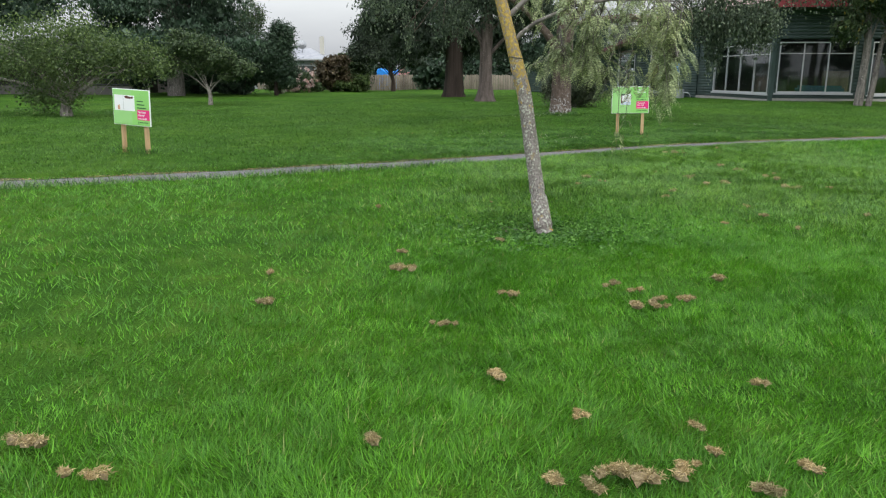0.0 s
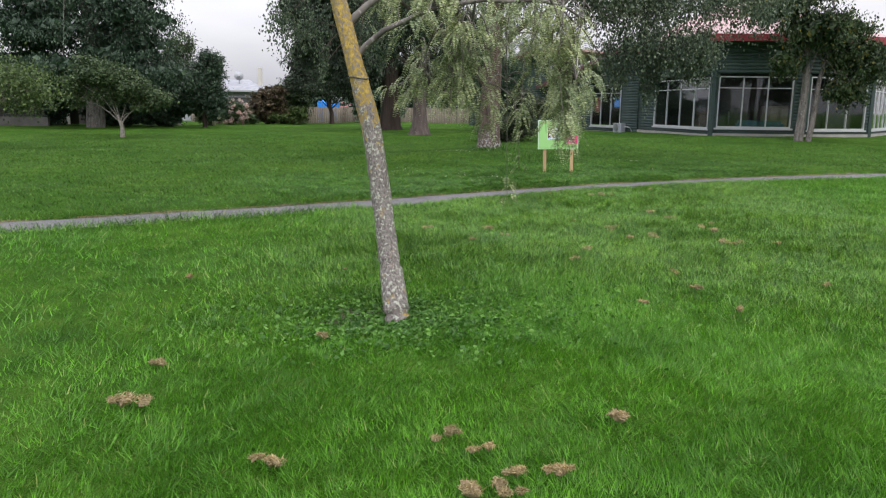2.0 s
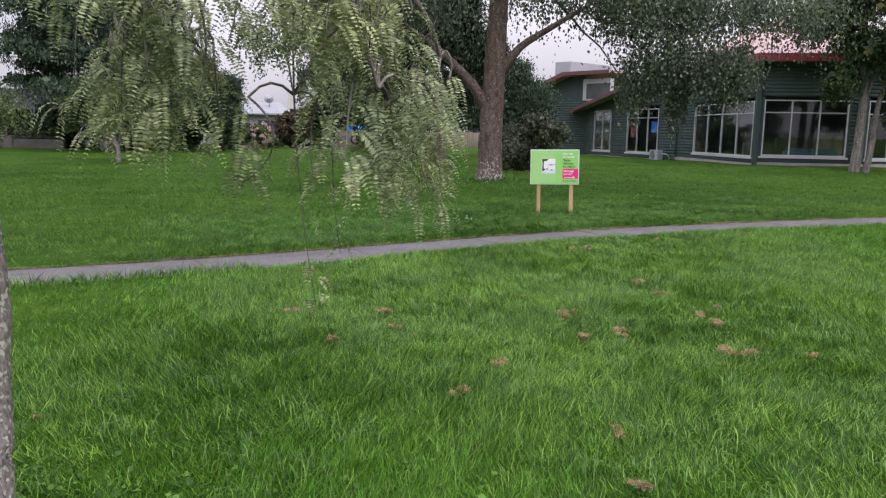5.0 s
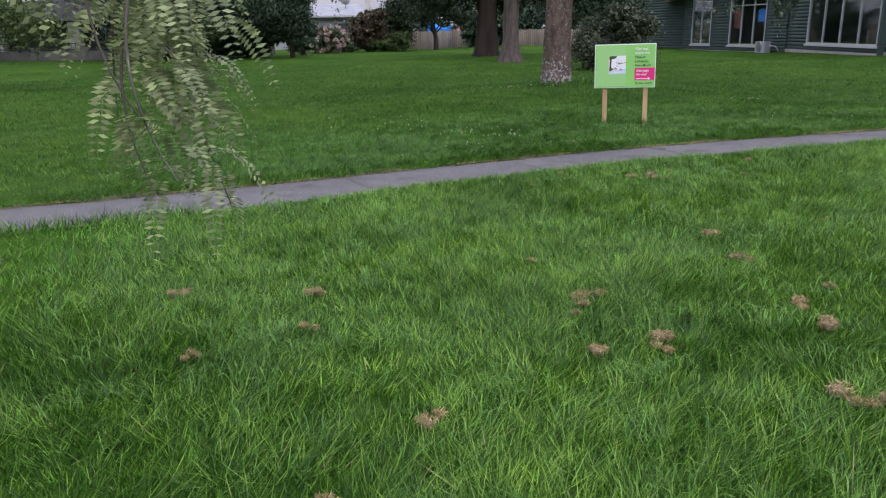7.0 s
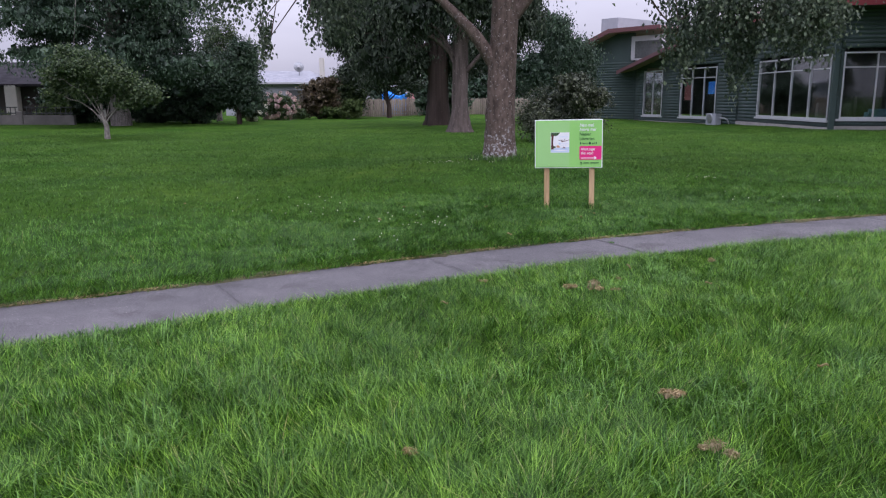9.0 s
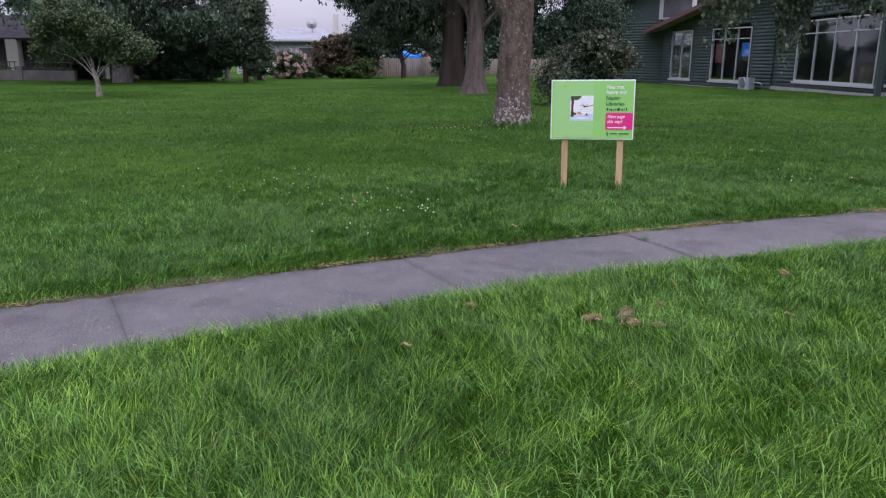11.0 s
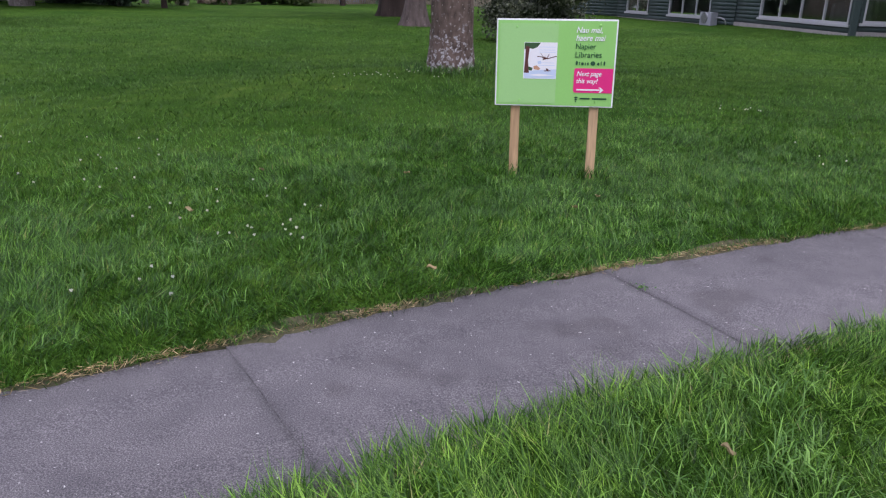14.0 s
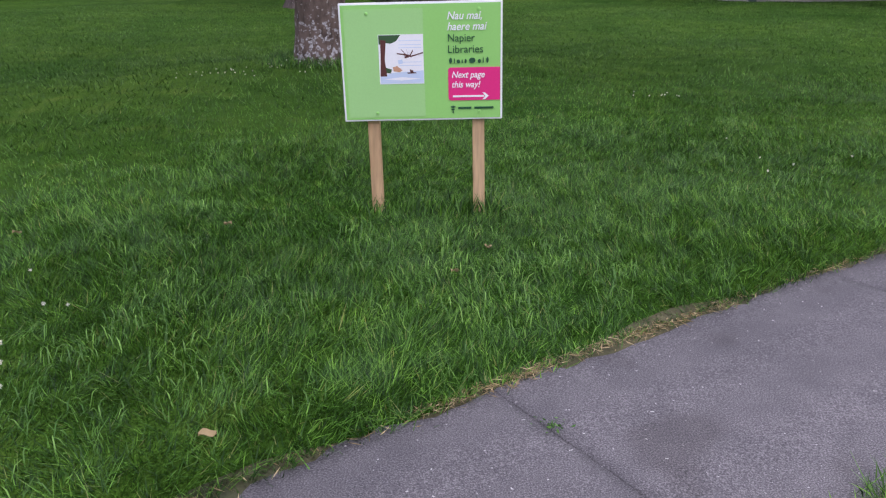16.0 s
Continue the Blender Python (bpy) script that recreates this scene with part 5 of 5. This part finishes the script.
            falls.append((np.array((x + rng.normal() * spread, y + rng.normal() * spread, top + rng.normal() * 0.1)), lo + abs(rng.normal()) * 0.12))
    falls += [(np.array((2.45, 8.2, 1.9)), 0.62), (np.array((2.6, 8.3, 1.8)), 0.84)]
    for p, low in falls:
        a = p - base
        allp = np.concatenate(fine_limbs)
        near = allp[np.argmin(np.linalg.norm(allp - a, axis=1))]
        end = a + np.array((rng.normal() * 0.10, rng.normal() * 0.10, low - p[2]))
        up = curve_points(near, a, (0, 0, 0.05), 5)
        down = curve_points(a, end, (rng.normal() * 0.06, rng.normal() * 0.06, 0), 12)
        pts = np.concatenate([up, down[1:]])
        twigs.append(tube_arrays(pts, np.linspace(0.0065, 0.0016, len(pts)), 5))
        n = int(np.linalg.norm(end - a) / 0.040) + 3
        trailing = low < 0.9
        for s in range(n):
            t = (s + rng.random()) / n
            if t < 0.08 or (trailing and 0.1 < t < 0.84 and rng.random() < 0.9):
                continue
            q0 = a + (end - a) * t + np.array((rng.normal(), rng.normal(), 0)) * 0.012
            ang = rng.uniform(0, 2 * np.pi)
            L = rng.uniform(0.13, 0.25) * (0.5 if trailing else 1.0)
            out = np.array((np.cos(ang), np.sin(ang), rng.uniform(-0.4, 0.25)))
            tip = q0 + out * L * 0.62 + np.array((0, 0, -L * 0.58))
            rach = curve_points(q0, tip, (0, 0, L * 0.26), 6)
            m_ = int(L / 0.0125) + 3
            u = np.linspace(0.12, 1.0, m_)
            c = np.stack([np.interp(u, np.linspace(0, 1, 6), rach[:, i_]) for i_ in range(3)], 1)
            d = np.gradient(c, axis=0)
            d /= np.linalg.norm(d, axis=1)[:, None]
            sd = np.cross(d, (0.35 * rng.normal(), 0.35 * rng.normal(), 1.0))
            sd /= np.linalg.norm(sd, axis=1)[:, None] + 1e-6
            for sgn in (1, -1):
                al = sd * sgn + d * 0.22 + rng.normal(size=(m_, 3)) * 0.08
                al /= np.linalg.norm(al, axis=1)[:, None]
                ln = 0.030 * np.sin(np.linspace(0.5, 2.7, m_)) * rng.uniform(0.8, 1.2)
                leaves.append((c + al * ln[:, None] * 0.5, al, ln, d))
    tagged(part("twig", mesh_of("twig", *joined(twigs), BARK_GREY, True), BARK_GREY, root), kind="stuff")
    c = np.concatenate([x[0] for x in leaves])
    al = np.concatenate([x[1] for x in leaves])
    ln = np.concatenate([x[2] for x in leaves])
    v, f = leaf_arrays(c, al, ln, ln * 0.36, rng, 0.06, np.concatenate([x[3] for x in leaves]))
    part("foliage", mesh_of("foliage", v, f, LEAF_WISP), LEAF_WISP, root, "feathery grey-green hanging leaves")
    return root


young_tree()


# ---- grass ----
def blades(n_per_m2, x0, x1, y0, y1, height, width, seed, keep, lean=0.5, clumpy=0.5, plain=False):
    rng = np.random.default_rng(seed)
    n = int(n_per_m2 * (x1 - x0) * (y1 - y0))
    x, y = rng.uniform(x0, x1, n), rng.uniform(y0, y1, n)
    ok = keep(x, y, rng)
    x, y = x[ok], y[ok]
    n = len(x)
    patch = 0.5 + 0.25 * np.sin(x * 2.3 + 1.7 * np.sin(y * 1.1)) + 0.25 * np.sin(y * 2.9 + 1.3 * np.sin(x * 1.7 + 2))
    # tufts: neighbours share a height and a lean, and splay out from their middle
    cu = (x + 0.04 * np.sin(y * 9.1) + 0.03 * np.sin(x * 23 + y * 17)) / 0.105
    cv = (y + 0.05 * np.sin(x * 8.3 + 1) + 0.03 * np.sin(y * 21 - x * 19)) / 0.105
    iu, iv = np.floor(cu), np.floor(cv)
    own = [np.mod(np.sin(iu * p_ + iv * q_ + seed) * 43758.5453, 1.0) for p_, q_ in ((12.9898, 78.233), (39.346, 11.135), (73.156, 52.235))]
    h = height * (1 - clumpy * 0.5 + clumpy * patch) * rng.uniform(0.55, 1.3, n) * (1 - 0.6 * clumpy * 0.5 + 0.6 * clumpy * own[0])
    h = h * (0.78 + 0.24 * smoothstep(4, 10, y))
    flow = 2.2 * np.sin(x * 0.9 + 0.5 * y) + 1.6 * np.sin(y * 1.3 - x * 0.4)
    a0 = flow + (own[1] - 0.5) * 4.0 + rng.normal(size=n) * 0.7
    ax = np.cos(a0) + 1.3 * (cu - iu - 0.5) + 0.5 * rng.normal(size=n)
    ay = np.sin(a0) + 1.3 * (cv - iv - 0.5) + 0.5 * rng.normal(size=n)
    a = np.arctan2(ay, ax)
    l = lean * h * rng.uniform(0.3, 1.6, n) * (0.6 + 0.8 * own[2])
    dx, dy = np.cos(a), np.sin(a)
    b = a + np.pi / 2 + rng.normal(size=n) * 0.6
    wx, wy = np.cos(b) * width * 0.5 * rng.uniform(0.6, 1.4, n), np.sin(b) * width * 0.5
    z = ground_z(x, y) - 0.004
    z = np.where(np.abs(off_path(x, y)) < HALF + 0.04, np.maximum(z, PATH_Z), z)
    base = np.stack([x, y, z], 1)
    wv = np.stack([wx, wy, np.zeros(n)], 1)
    mid = base + np.stack([dx * l * 0.35, dy * l * 0.35, h * 0.62], 1)
    tip = base + np.stack([dx * l, dy * l, h], 1)
    if plain:
        return np.stack([base - wv, base + wv, tip], 1).reshape(-1, 3), np.arange(n)[:, None] * 3 + np.array([[0, 1, 2]])
    mid = base + (mid - base) * 0.72
    v = np.stack([base, mid - wv, mid + wv, tip], 1).reshape(-1, 3)
    k = np.arange(n)[:, None] * 4
    return v, np.concatenate([k + [0, 2, 1], k + [1, 2, 3]], 1).reshape(-1, 3)


WALK_X, WALK_Y = np.array([1.4, 2.4, 3.4, 4.0, 4.1, 4.2]), np.array([0.0, 2.8, 5.0, 8.0, 12.0, 16.0])


def off_walk(x, y):
    return np.abs(x - np.interp(y, WALK_Y, WALK_X))


def clear_of_path(x, y, rng):
    o = off_path(x, y)
    return np.abs(o) > HALF + 0.01 - 0.10 * (o < 0) * (1 - smoothstep(5.0, 6.5, x)) + 0.03 * rng.normal(size=len(x))


def soil_patch(x, y):
    return np.hypot((x - 1.6) / 0.5, (y - 7.15) / 0.36)


def near_side(x, y, rng):
    w = off_walk(x, y)
    thick = np.clip(1.35 - np.clip(w - 1.2, 0, None) * 0.42, 0.22, 1)
    keep = clear_of_path(x, y, rng) & (off_path(x, y) < 0) & (w < 3.3 + 0.6 * rng.normal(size=len(x))) & (rng.random(len(x)) < thick)
    return keep & (rng.random(len(x)) < np.clip(soil_patch(x, y) - 0.35, 0.12, 1))


def near_side_wide(x, y, rng):
    return clear_of_path(x, y, rng) & (off_path(x, y) < 0) & (off_walk(x, y) >= 2.6 + 0.5 * rng.normal(size=len(x)))


def far_side(x, y, rng):
    o = off_path(x, y)
    fade = np.clip((6.5 - o) / 3.0, 0, 1) * np.clip((x + 3.0) / 2.5, 0, 1) * np.clip((11.0 - x) / 2.5, 0, 1)
    close = np.clip(1.25 - np.hypot((x - 3.6) / 4.2, (o - 0.8) / 3.6), 0.2, 1)
    return clear_of_path(x, y, rng) & (o > 0) & (rng.random(len(x)) < fade * close)


def far_side_wide(x, y, rng):
    o = off_path(x, y)
    fade = np.clip((6.5 - o) / 3.0, 0, 1) * np.clip((x + 3.0) / 2.5, 0, 1) * np.clip((11.0 - x) / 2.5, 0, 1)
    return clear_of_path(x, y, rng) & (o > 0) & (rng.random(len(x)) < np.clip(1.25 - (y - 18) / 24, 0.08, 1) * (1 - 0.8 * fade))


def stuff(name, label, v, f, mat):
    return tagged(new(name, mesh_of(name, v, f, mat)), label, "grass", kind="stuff")


def long_part(x, y, rng):
    return near_side(x, y, rng) & (rng.random(len(x)) < smoothstep(6.4, 9.6, y + 0.5 * np.sin(1.7 * x)))


def short_part(x, y, rng):
    return near_side(x, y, rng) & (rng.random(len(x)) > smoothstep(6.4, 9.6, y + 0.5 * np.sin(1.7 * x)))


stuff("grass_blades", "long soft green grass on the lawn before the path", *blades(9800, -3.0, 8.5, 5.8, 18.5, 0.064, 0.0046, 1, long_part, 1.0, 0.7, True), BLADE_LONG)
stuff("grass_blades", "short fine green grass where the walk begins", *blades(9800, -3.0, 7.0, 1.6, 10.2, 0.050, 0.0040, 9, short_part, 0.8, 0.5, True), BLADE_LAWN)
stuff("grass_blades", "long green grass further from the walk", *blades(720, -12.0, 16.0, 2.0, 22.0, 0.048, 0.008, 2, near_side_wide, 1.1, 0.5, True), BLADE_LAWN)
stuff("grass_blades", "short mown grass beyond the footpath", *blades(12000, -3.0, 10.0, 11.0, 24.0, 0.044, 0.0042, 3, far_side, 1.0, 0.7, True), BLADE_SHORT)
stuff("grass_blades", "short mown grass on the wide lawn", *blades(260, -18.0, 17.0, 6.0, 40.0, 0.045, 0.014, 4, far_side_wide, 1.0, 0.5, True), BLADE_FAR)


def near_edge(x, y, rng):
    o = off_path(x, y) + HALF
    return (o < 0.015 + 0.10 * (1 - smoothstep(5.0, 6.5, x)) + 0.02 * rng.normal(size=len(x))) & (o > -0.35 * rng.random(len(x)))


def far_edge(x, y, rng):
    o = off_path(x, y) - HALF
    return (o > -0.01 + 0.02 * rng.normal(size=len(x))) & (o < 0.14 * rng.random(len(x)))


def unmown(x, y, rng):
    d = [np.hypot(x - px, y - py) / r for px, py, r in ((2.87, 23.5, 0.8), (3.88, 18.47, 0.2), (4.45, 18.47, 0.22), (4.2, 18.5, 0.25), (-5.3, 12.9, 0.25), (-4.8, 12.75, 0.25))]
    return np.min(d, axis=0) < 0.4 + 0.6 * rng.random(len(x))


stuff("edge_grass", "taller grass leaning over the near edge of the path", *blades(1500, -7.0, 10.0, 8.0, 18.6, 0.058, 0.0055, 5, near_edge, 1.1, 0.6), BLADE_LONG)
stuff("edge_grass", "tall grass hiding part of the path edge", *blades(1700, -7.0, 0.8, 8.0, 15.0, 0.115, 0.0055, 8, near_edge, 0.8, 0.4), BLADE_SHORT)
stuff("edge_grass", "short turf hanging over the far edge of the path", *blades(5200, -5.0, 10.0, 10.0, 20.0, 0.048, 0.0042, 10, far_edge, 1.1, 0.6), BLADE_SHORT)
stuff("unmown_grass", "longer unmown grass round posts and trunk", *blades(2200, 1.6, 5.2, 18.0, 26.8, 0.12, 0.007, 6, unmown, 0.7, 0.5), BLADE_SHORT)
stuff("unmown_grass", "longer unmown grass round sign posts", *blades(2200, -5.8, -4.3, 12.4, 13.3, 0.12, 0.007, 7, unmown, 0.7, 0.5), BLADE_SHORT)


# longer tussocks, dry fringe along the path, clumps of dry cuttings
def tussocks(n, keep, seed, h, r, mat, name, label, per=36, width=0.0042):
    rng = np.random.default_rng(seed)
    vs = []
    while len(vs) < n:
        x, y = rng.uniform(-2, 8), rng.uniform(1.5, 21)
        if not keep(np.array([x]), np.array([y]), rng)[0]:
            continue
        m = per
        a = rng.uniform(0, 2 * np.pi, m)
        bx, by = x + rng.normal(size=m) * r, y + rng.normal(size=m) * r
        hh = h * rng.uniform(0.6, 1.25, m)
        l = hh * rng.uniform(0.5, 1.3, m)
        base = np.stack([bx, by, ground_z(bx, by)], 1)
        mid = base + np.stack([np.cos(a) * l * 0.4, np.sin(a) * l * 0.4, hh * 0.75], 1)
        tip = base + np.stack([np.cos(a) * l, np.sin(a) * l, hh * 0.85], 1)
        wv = np.stack([-np.sin(a), np.cos(a), np.zeros(m)], 1) * width * 0.5
        v = np.stack([base - wv, base + wv, mid - wv, mid + wv, tip], 1).reshape(-1, 3)
        k = np.arange(m)[:, None] * 5
        vs.append((v, np.concatenate([k + [0, 1, 3], k + [0, 3, 2], k + [2, 3, 4]], 1).reshape(-1, 3)))
    return tagged(new(name, mesh_of(name, *joined(vs), mat)), label, "grass", kind="stuff")


tussocks(520, long_part, 21, 0.075, 0.06, BLADE_TUFT, "grass_tussocks", "taller tufts of long green grass")
tussocks(190, far_side, 22, 0.055, 0.07, BLADE_TUFT, "grass_tussocks", "small tufts in the mown grass")

rng = np.random.default_rng(31)
sel = np.where((PATH_Q[:, 0] > -6) & (PATH_Q[:, 0] < 12))[0]
n = 17000
i = rng.choice(sel, n)
side = np.where(rng.random(n) < 0.62, 1, -1)
worn = np.clip(np.sin(PATH_S[i] * 2.3) + np.sin(PATH_S[i] * 5.9 + side) + 0.6, 0.1, 1)
use = rng.random(n) < worn
i, side = i[use], side[use]
n = len(i)
o = (HALF + rng.normal(size=n) * 0.022 + 0.004) * side
c = PATH_Q[i] + normal[i] * o[:, None] + tangent[i] * rng.normal(size=n)[:, None] * 0.05
d3 = np.concatenate([rng.normal(size=(n, 2)), 0.25 * rng.normal(size=(n, 1))], 1)
v, f = leaf_arrays(np.concatenate([c, np.full((n, 1), PATH_Z + 0.004) + 0.016 * rng.random((n, 1))], 1), d3, rng.uniform(0.02, 0.07, n), 0.0035, rng)
stuff("dry_fringe", "dry straw-coloured grass lying along the path edges", v, f, BLADE_DRY)


def dry_clump(x, y, size, seed):
    rng = np.random.default_rng(seed)
    root = thing("dry_grass_clump", "small heap of dried brown grass cuttings on the lawn", "grass clump", Matrix.Translation((x, y, float(ground_z(x, y)))), "dry cuttings on the lawn")
    lobes = np.concatenate([rng.normal(size=(4, 2)) * size * np.array((0.75, 0.5)), rng.uniform(0.2, 0.75, (4, 1)) * size], 1)
    lobes[0, :2] *= 0.2
    turn = rng.uniform(0, 6.3)
    c_, s_ = math.cos(turn), math.sin(turn)
    lobes[:, :2] = lobes[:, :2] @ np.array(((c_, s_), (-s_, c_)))
    for lx, ly, lr in lobes:
        bm = bmesh.new()
        r = bmesh.ops.create_icosphere(bm, subdivisions=1, radius=1.0)
        for w in r["verts"]:
            k = 1 + 0.3 * rng.normal()
            w.co = Vector((lx + w.co.x * lr * 0.7 * k, ly + w.co.y * lr * 0.6 * k, max(0.0, w.co.z * lr * 0.55 * k + 0.04)))
        part("matted_lump", bm, DRY_CORE, root)
    m = int(110 + 4200 * size)
    pick = rng.integers(0, 4, m)
    g = in_ball(m, rng) * lobes[pick, 2:3] * np.array((1.1, 0.9, 0.7))
    g[:, :2] += lobes[pick, :2]
    g[:, 2] = np.abs(g[:, 2]) + 0.044
    d = rng.normal(size=(m, 3)) * np.array((1, 1, 0.6))
    tagged(part("straw", mesh_of("straw", *leaf_arrays(g, d, rng.uniform(0.014, 0.042, m), 0.0036, rng), BLADE_DRY), BLADE_DRY, root), kind="stuff")
    return root


CLUMPS_A = [(0.01, 2.48, 0.06), (1.57, 2.62, 0.043), (1.68, 2.64, 0.06), (2.28, 2.65, 0.051), (-0.33, 2.69, 0.06), (1.9, 2.69, 0.068), (1.78, 2.74, 0.068), (2.03, 2.75, 0.051), (2.46, 2.8, 0.043), (0.91, 2.83, 0.051), (2.17, 2.91, 0.034), (2.15, 3.12, 0.026), (1.69, 3.18, 0.034), (2.53, 3.6, 0.051), (1.34, 3.62, 0.051), (1.06, 4.32, 0.034), (-0.05, 4.56, 0.043), (2.3, 4.76, 0.051), (2.17, 4.78, 0.043), (2.35, 4.9, 0.043), (2.5, 4.94, 0.043)]
CLUMPS_B = [(1.37, 5.02, 0.043), (2.26, 5.13, 0.026), (2.09, 5.23, 0.043), (-0.24, 5.25, 0.034), (2.83, 5.44, 0.043), (0.64, 5.51, 0.06), (0.59, 6.02, 0.043), (1.34, 6.6, 0.034), (4.03, 7.33, 0.026), (3.39, 7.42, 0.026), (3.92, 7.91, 0.034), (0.05, 7.95, 0.034), (5, 8.15, 0.034), (3.92, 8.48, 0.034), (3.13, 8.87, 0.043), (3.3, 9.43, 0.051), (2.25, 9.73, 0.034), (4.84, 9.8, 0.077), (5.29, 9.8, 0.034), (3.89, 10.11, 0.043), (2.58, 10.17, 0.026)]
CLUMPS_C = [(4.17, 10.18, 0.034), (4.14, 10.36, 0.051), (1.79, 10.45, 0.043), (4.9, 10.55, 0.051), (2.44, 10.64, 0.043), (3.81, 10.69, 0.043), (3.77, 10.8, 0.051), (4.85, 10.84, 0.051), (3.91, 10.85, 0.043), (5.03, 11.11, 0.043), (3.5, 11.44, 0.026), (4.65, 11.56, 0.051), (4.6, 12.12, 0.043), (4.34, 14.12, 0.034), (4.47, 14.12, 0.026), (4.17, 14.14, 0.034), (4.33, 14.24, 0.06), (3.49, 14.24, 0.017), (4.51, 14.43, 0.017), (5.36, 15.29, 0.026)]
for k, (x, y, s) in enumerate(CLUMPS_A + CLUMPS_B + CLUMPS_C):
    dry_clump(x, y, s * (0.92 if y < 4 else 1.2), 500 + k)

# clover flowers, fallen leaves, weeds round the young tree
def clover(x, y, seed):
    rng = np.random.default_rng(seed)
    z = float(ground_z(x, y))
    root = thing("clover_flower", "small white clover flower in the grass", "flower", Matrix.Translation((x, y, z)), "white clover in the lawn")
    part("stalk", mesh_of("stalk", *tube_arrays([(0, 0, 0), (0.002, 0, 0.03), (0.004, 0, 0.058)], [0.0012] * 3, 5), WEED), WEED, root)
    g = in_ball(26, rng)
    part("head", mesh_of("head", *leaf_arrays(g * 0.006 + np.array((0.004, 0, 0.06)), g, 0.009, 0.005, rng), FLOWER), FLOWER, root)


rng = np.random.default_rng(41)
SPOTS = [(2.02, 16.84, 0.15, 5), (2.5, 16.5, 0.15, 7), (2.74, 16.52, 0.1, 3), (2.3, 15.8, 0.15, 5), (1.9, 22.65, 0.25, 16), (2.45, 22.8, 0.3, 12), (2.8, 23.2, 0.2, 6), (6.5, 21.98, 0.2, 9), (2.4, 17.3, 0.35, 8), (0.4, 18.6, 0.4, 8), (1.2, 17.6, 0.5, 9), (6.8, 19.5, 0.6, 8)]
for x, y, r, m in SPOTS:
    for k in range(m):
        clover(x + rng.normal() * r, y + rng.normal() * r * 0.7, int(rng.integers(1, 99999)))


def fallen_leaf(x, y, seed):
    rng = np.random.default_rng(seed)
    u = np.linspace(-1, 1, 5)
    rows_ = []
    for a in np.linspace(-1, 1, 5):
        w = 0.5 * math.cos(a * 1.35)
        rows_ += [(a * 0.026, b * w * 0.036, 0.045 + 0.010 * b * b + 0.006 * math.sin(a * 3)) for b in u]
    f = [(i_ * 5 + j_, i_ * 5 + j_ + 1, (i_ + 1) * 5 + j_ + 1, (i_ + 1) * 5 + j_) for i_ in range(4) for j_ in range(4)]
    ob = new("fallen_leaf", mesh_of("fallen_leaf", rows_, f, BLADE_DRY, True))
    ob.matrix_world = pose(x, y, max(float(ground_z(x, y)), PATH_Z - 0.03), rng.normal() * 12, rng.normal() * 12, rng.uniform(0, 360))
    tagged(ob, "curled brown fallen leaf lying in the grass", "leaf", "fallen leaves")


for k, (x, y) in enumerate([(3.14, 18.1), (-0.9, 18.11), (3.55, 16.25), (5.17, 14.45), (2.1, 18.0), (4.3, 17.45), (3.3, 13.6), (4.6, 14.9), (4.45, 17.75), (2.05, 16.9), (1.2, 8.2), (5.4, 12.6)]):
    fallen_leaf(x, y, 700 + k)

rng = np.random.default_rng(51)
v = [(1.6, 7.15, float(ground_z(1.6, 7.15)) + 0.003)]
for k in range(28):
    a, r = 2 * math.pi * k / 28, 0.24 * (1 + 0.25 * math.sin(k * 1.3) + 0.1 * rng.normal())
    x, y = 1.6 + 1.3 * r * math.cos(a), 7.15 + r * math.sin(a)
    v.append((x, y, float(ground_z(x, y)) + 0.001))
tagged(new("soil_patch", mesh_of("soil_patch", v, [(0, k + 1, (k + 1) % 28 + 1) for k in range(28)], SOIL, True)), "patch of bare brown soil round the young tree", "soil", kind="structure")
n = 6800
a, r = rng.uniform(0, 2 * np.pi, n), np.abs(rng.normal(size=n)) * 0.42
x, y = 1.88 + 1.75 * r * np.cos(a), 7.08 + r * np.sin(a)
ok = np.hypot(x - 1.7, y - 7.05) > 0.075
x, y = x[ok], y[ok]
n = len(x)
pos = np.stack([x, y, ground_z(x, y) + rng.uniform(0.006, 0.04, n)], 1)
d = np.stack([rng.normal(size=n), rng.normal(size=n), 0.3 * rng.normal(size=n)], 1)
sz = rng.uniform(0.014, 0.044, n)
v, f = leaf_arrays(pos, d, sz, sz * 0.75, rng)
tagged(new("weeds", mesh_of("weeds", v, f, WEED)), "low broad-leaved weeds round the young tree", "weeds", kind="stuff")

m = 34
a = rng.uniform(0, 2 * np.pi, m)
pos = np.stack([4.58 + rng.normal(size=m) * 0.03, 16.42 + rng.normal(size=m) * 0.02, PATH_Z + 0.014 + 0.012 * rng.random(m)], 1)
sz = rng.uniform(0.01, 0.022, m)
v, f = leaf_arrays(pos, np.stack([np.cos(a), np.sin(a), 0.4 * np.ones(m)], 1), sz, sz * 0.4, rng)
tagged(new("joint_weed", mesh_of("joint_weed", v, f, BLADE_TUFT)), "small green weed growing in the path joint", "weeds", kind="stuff")
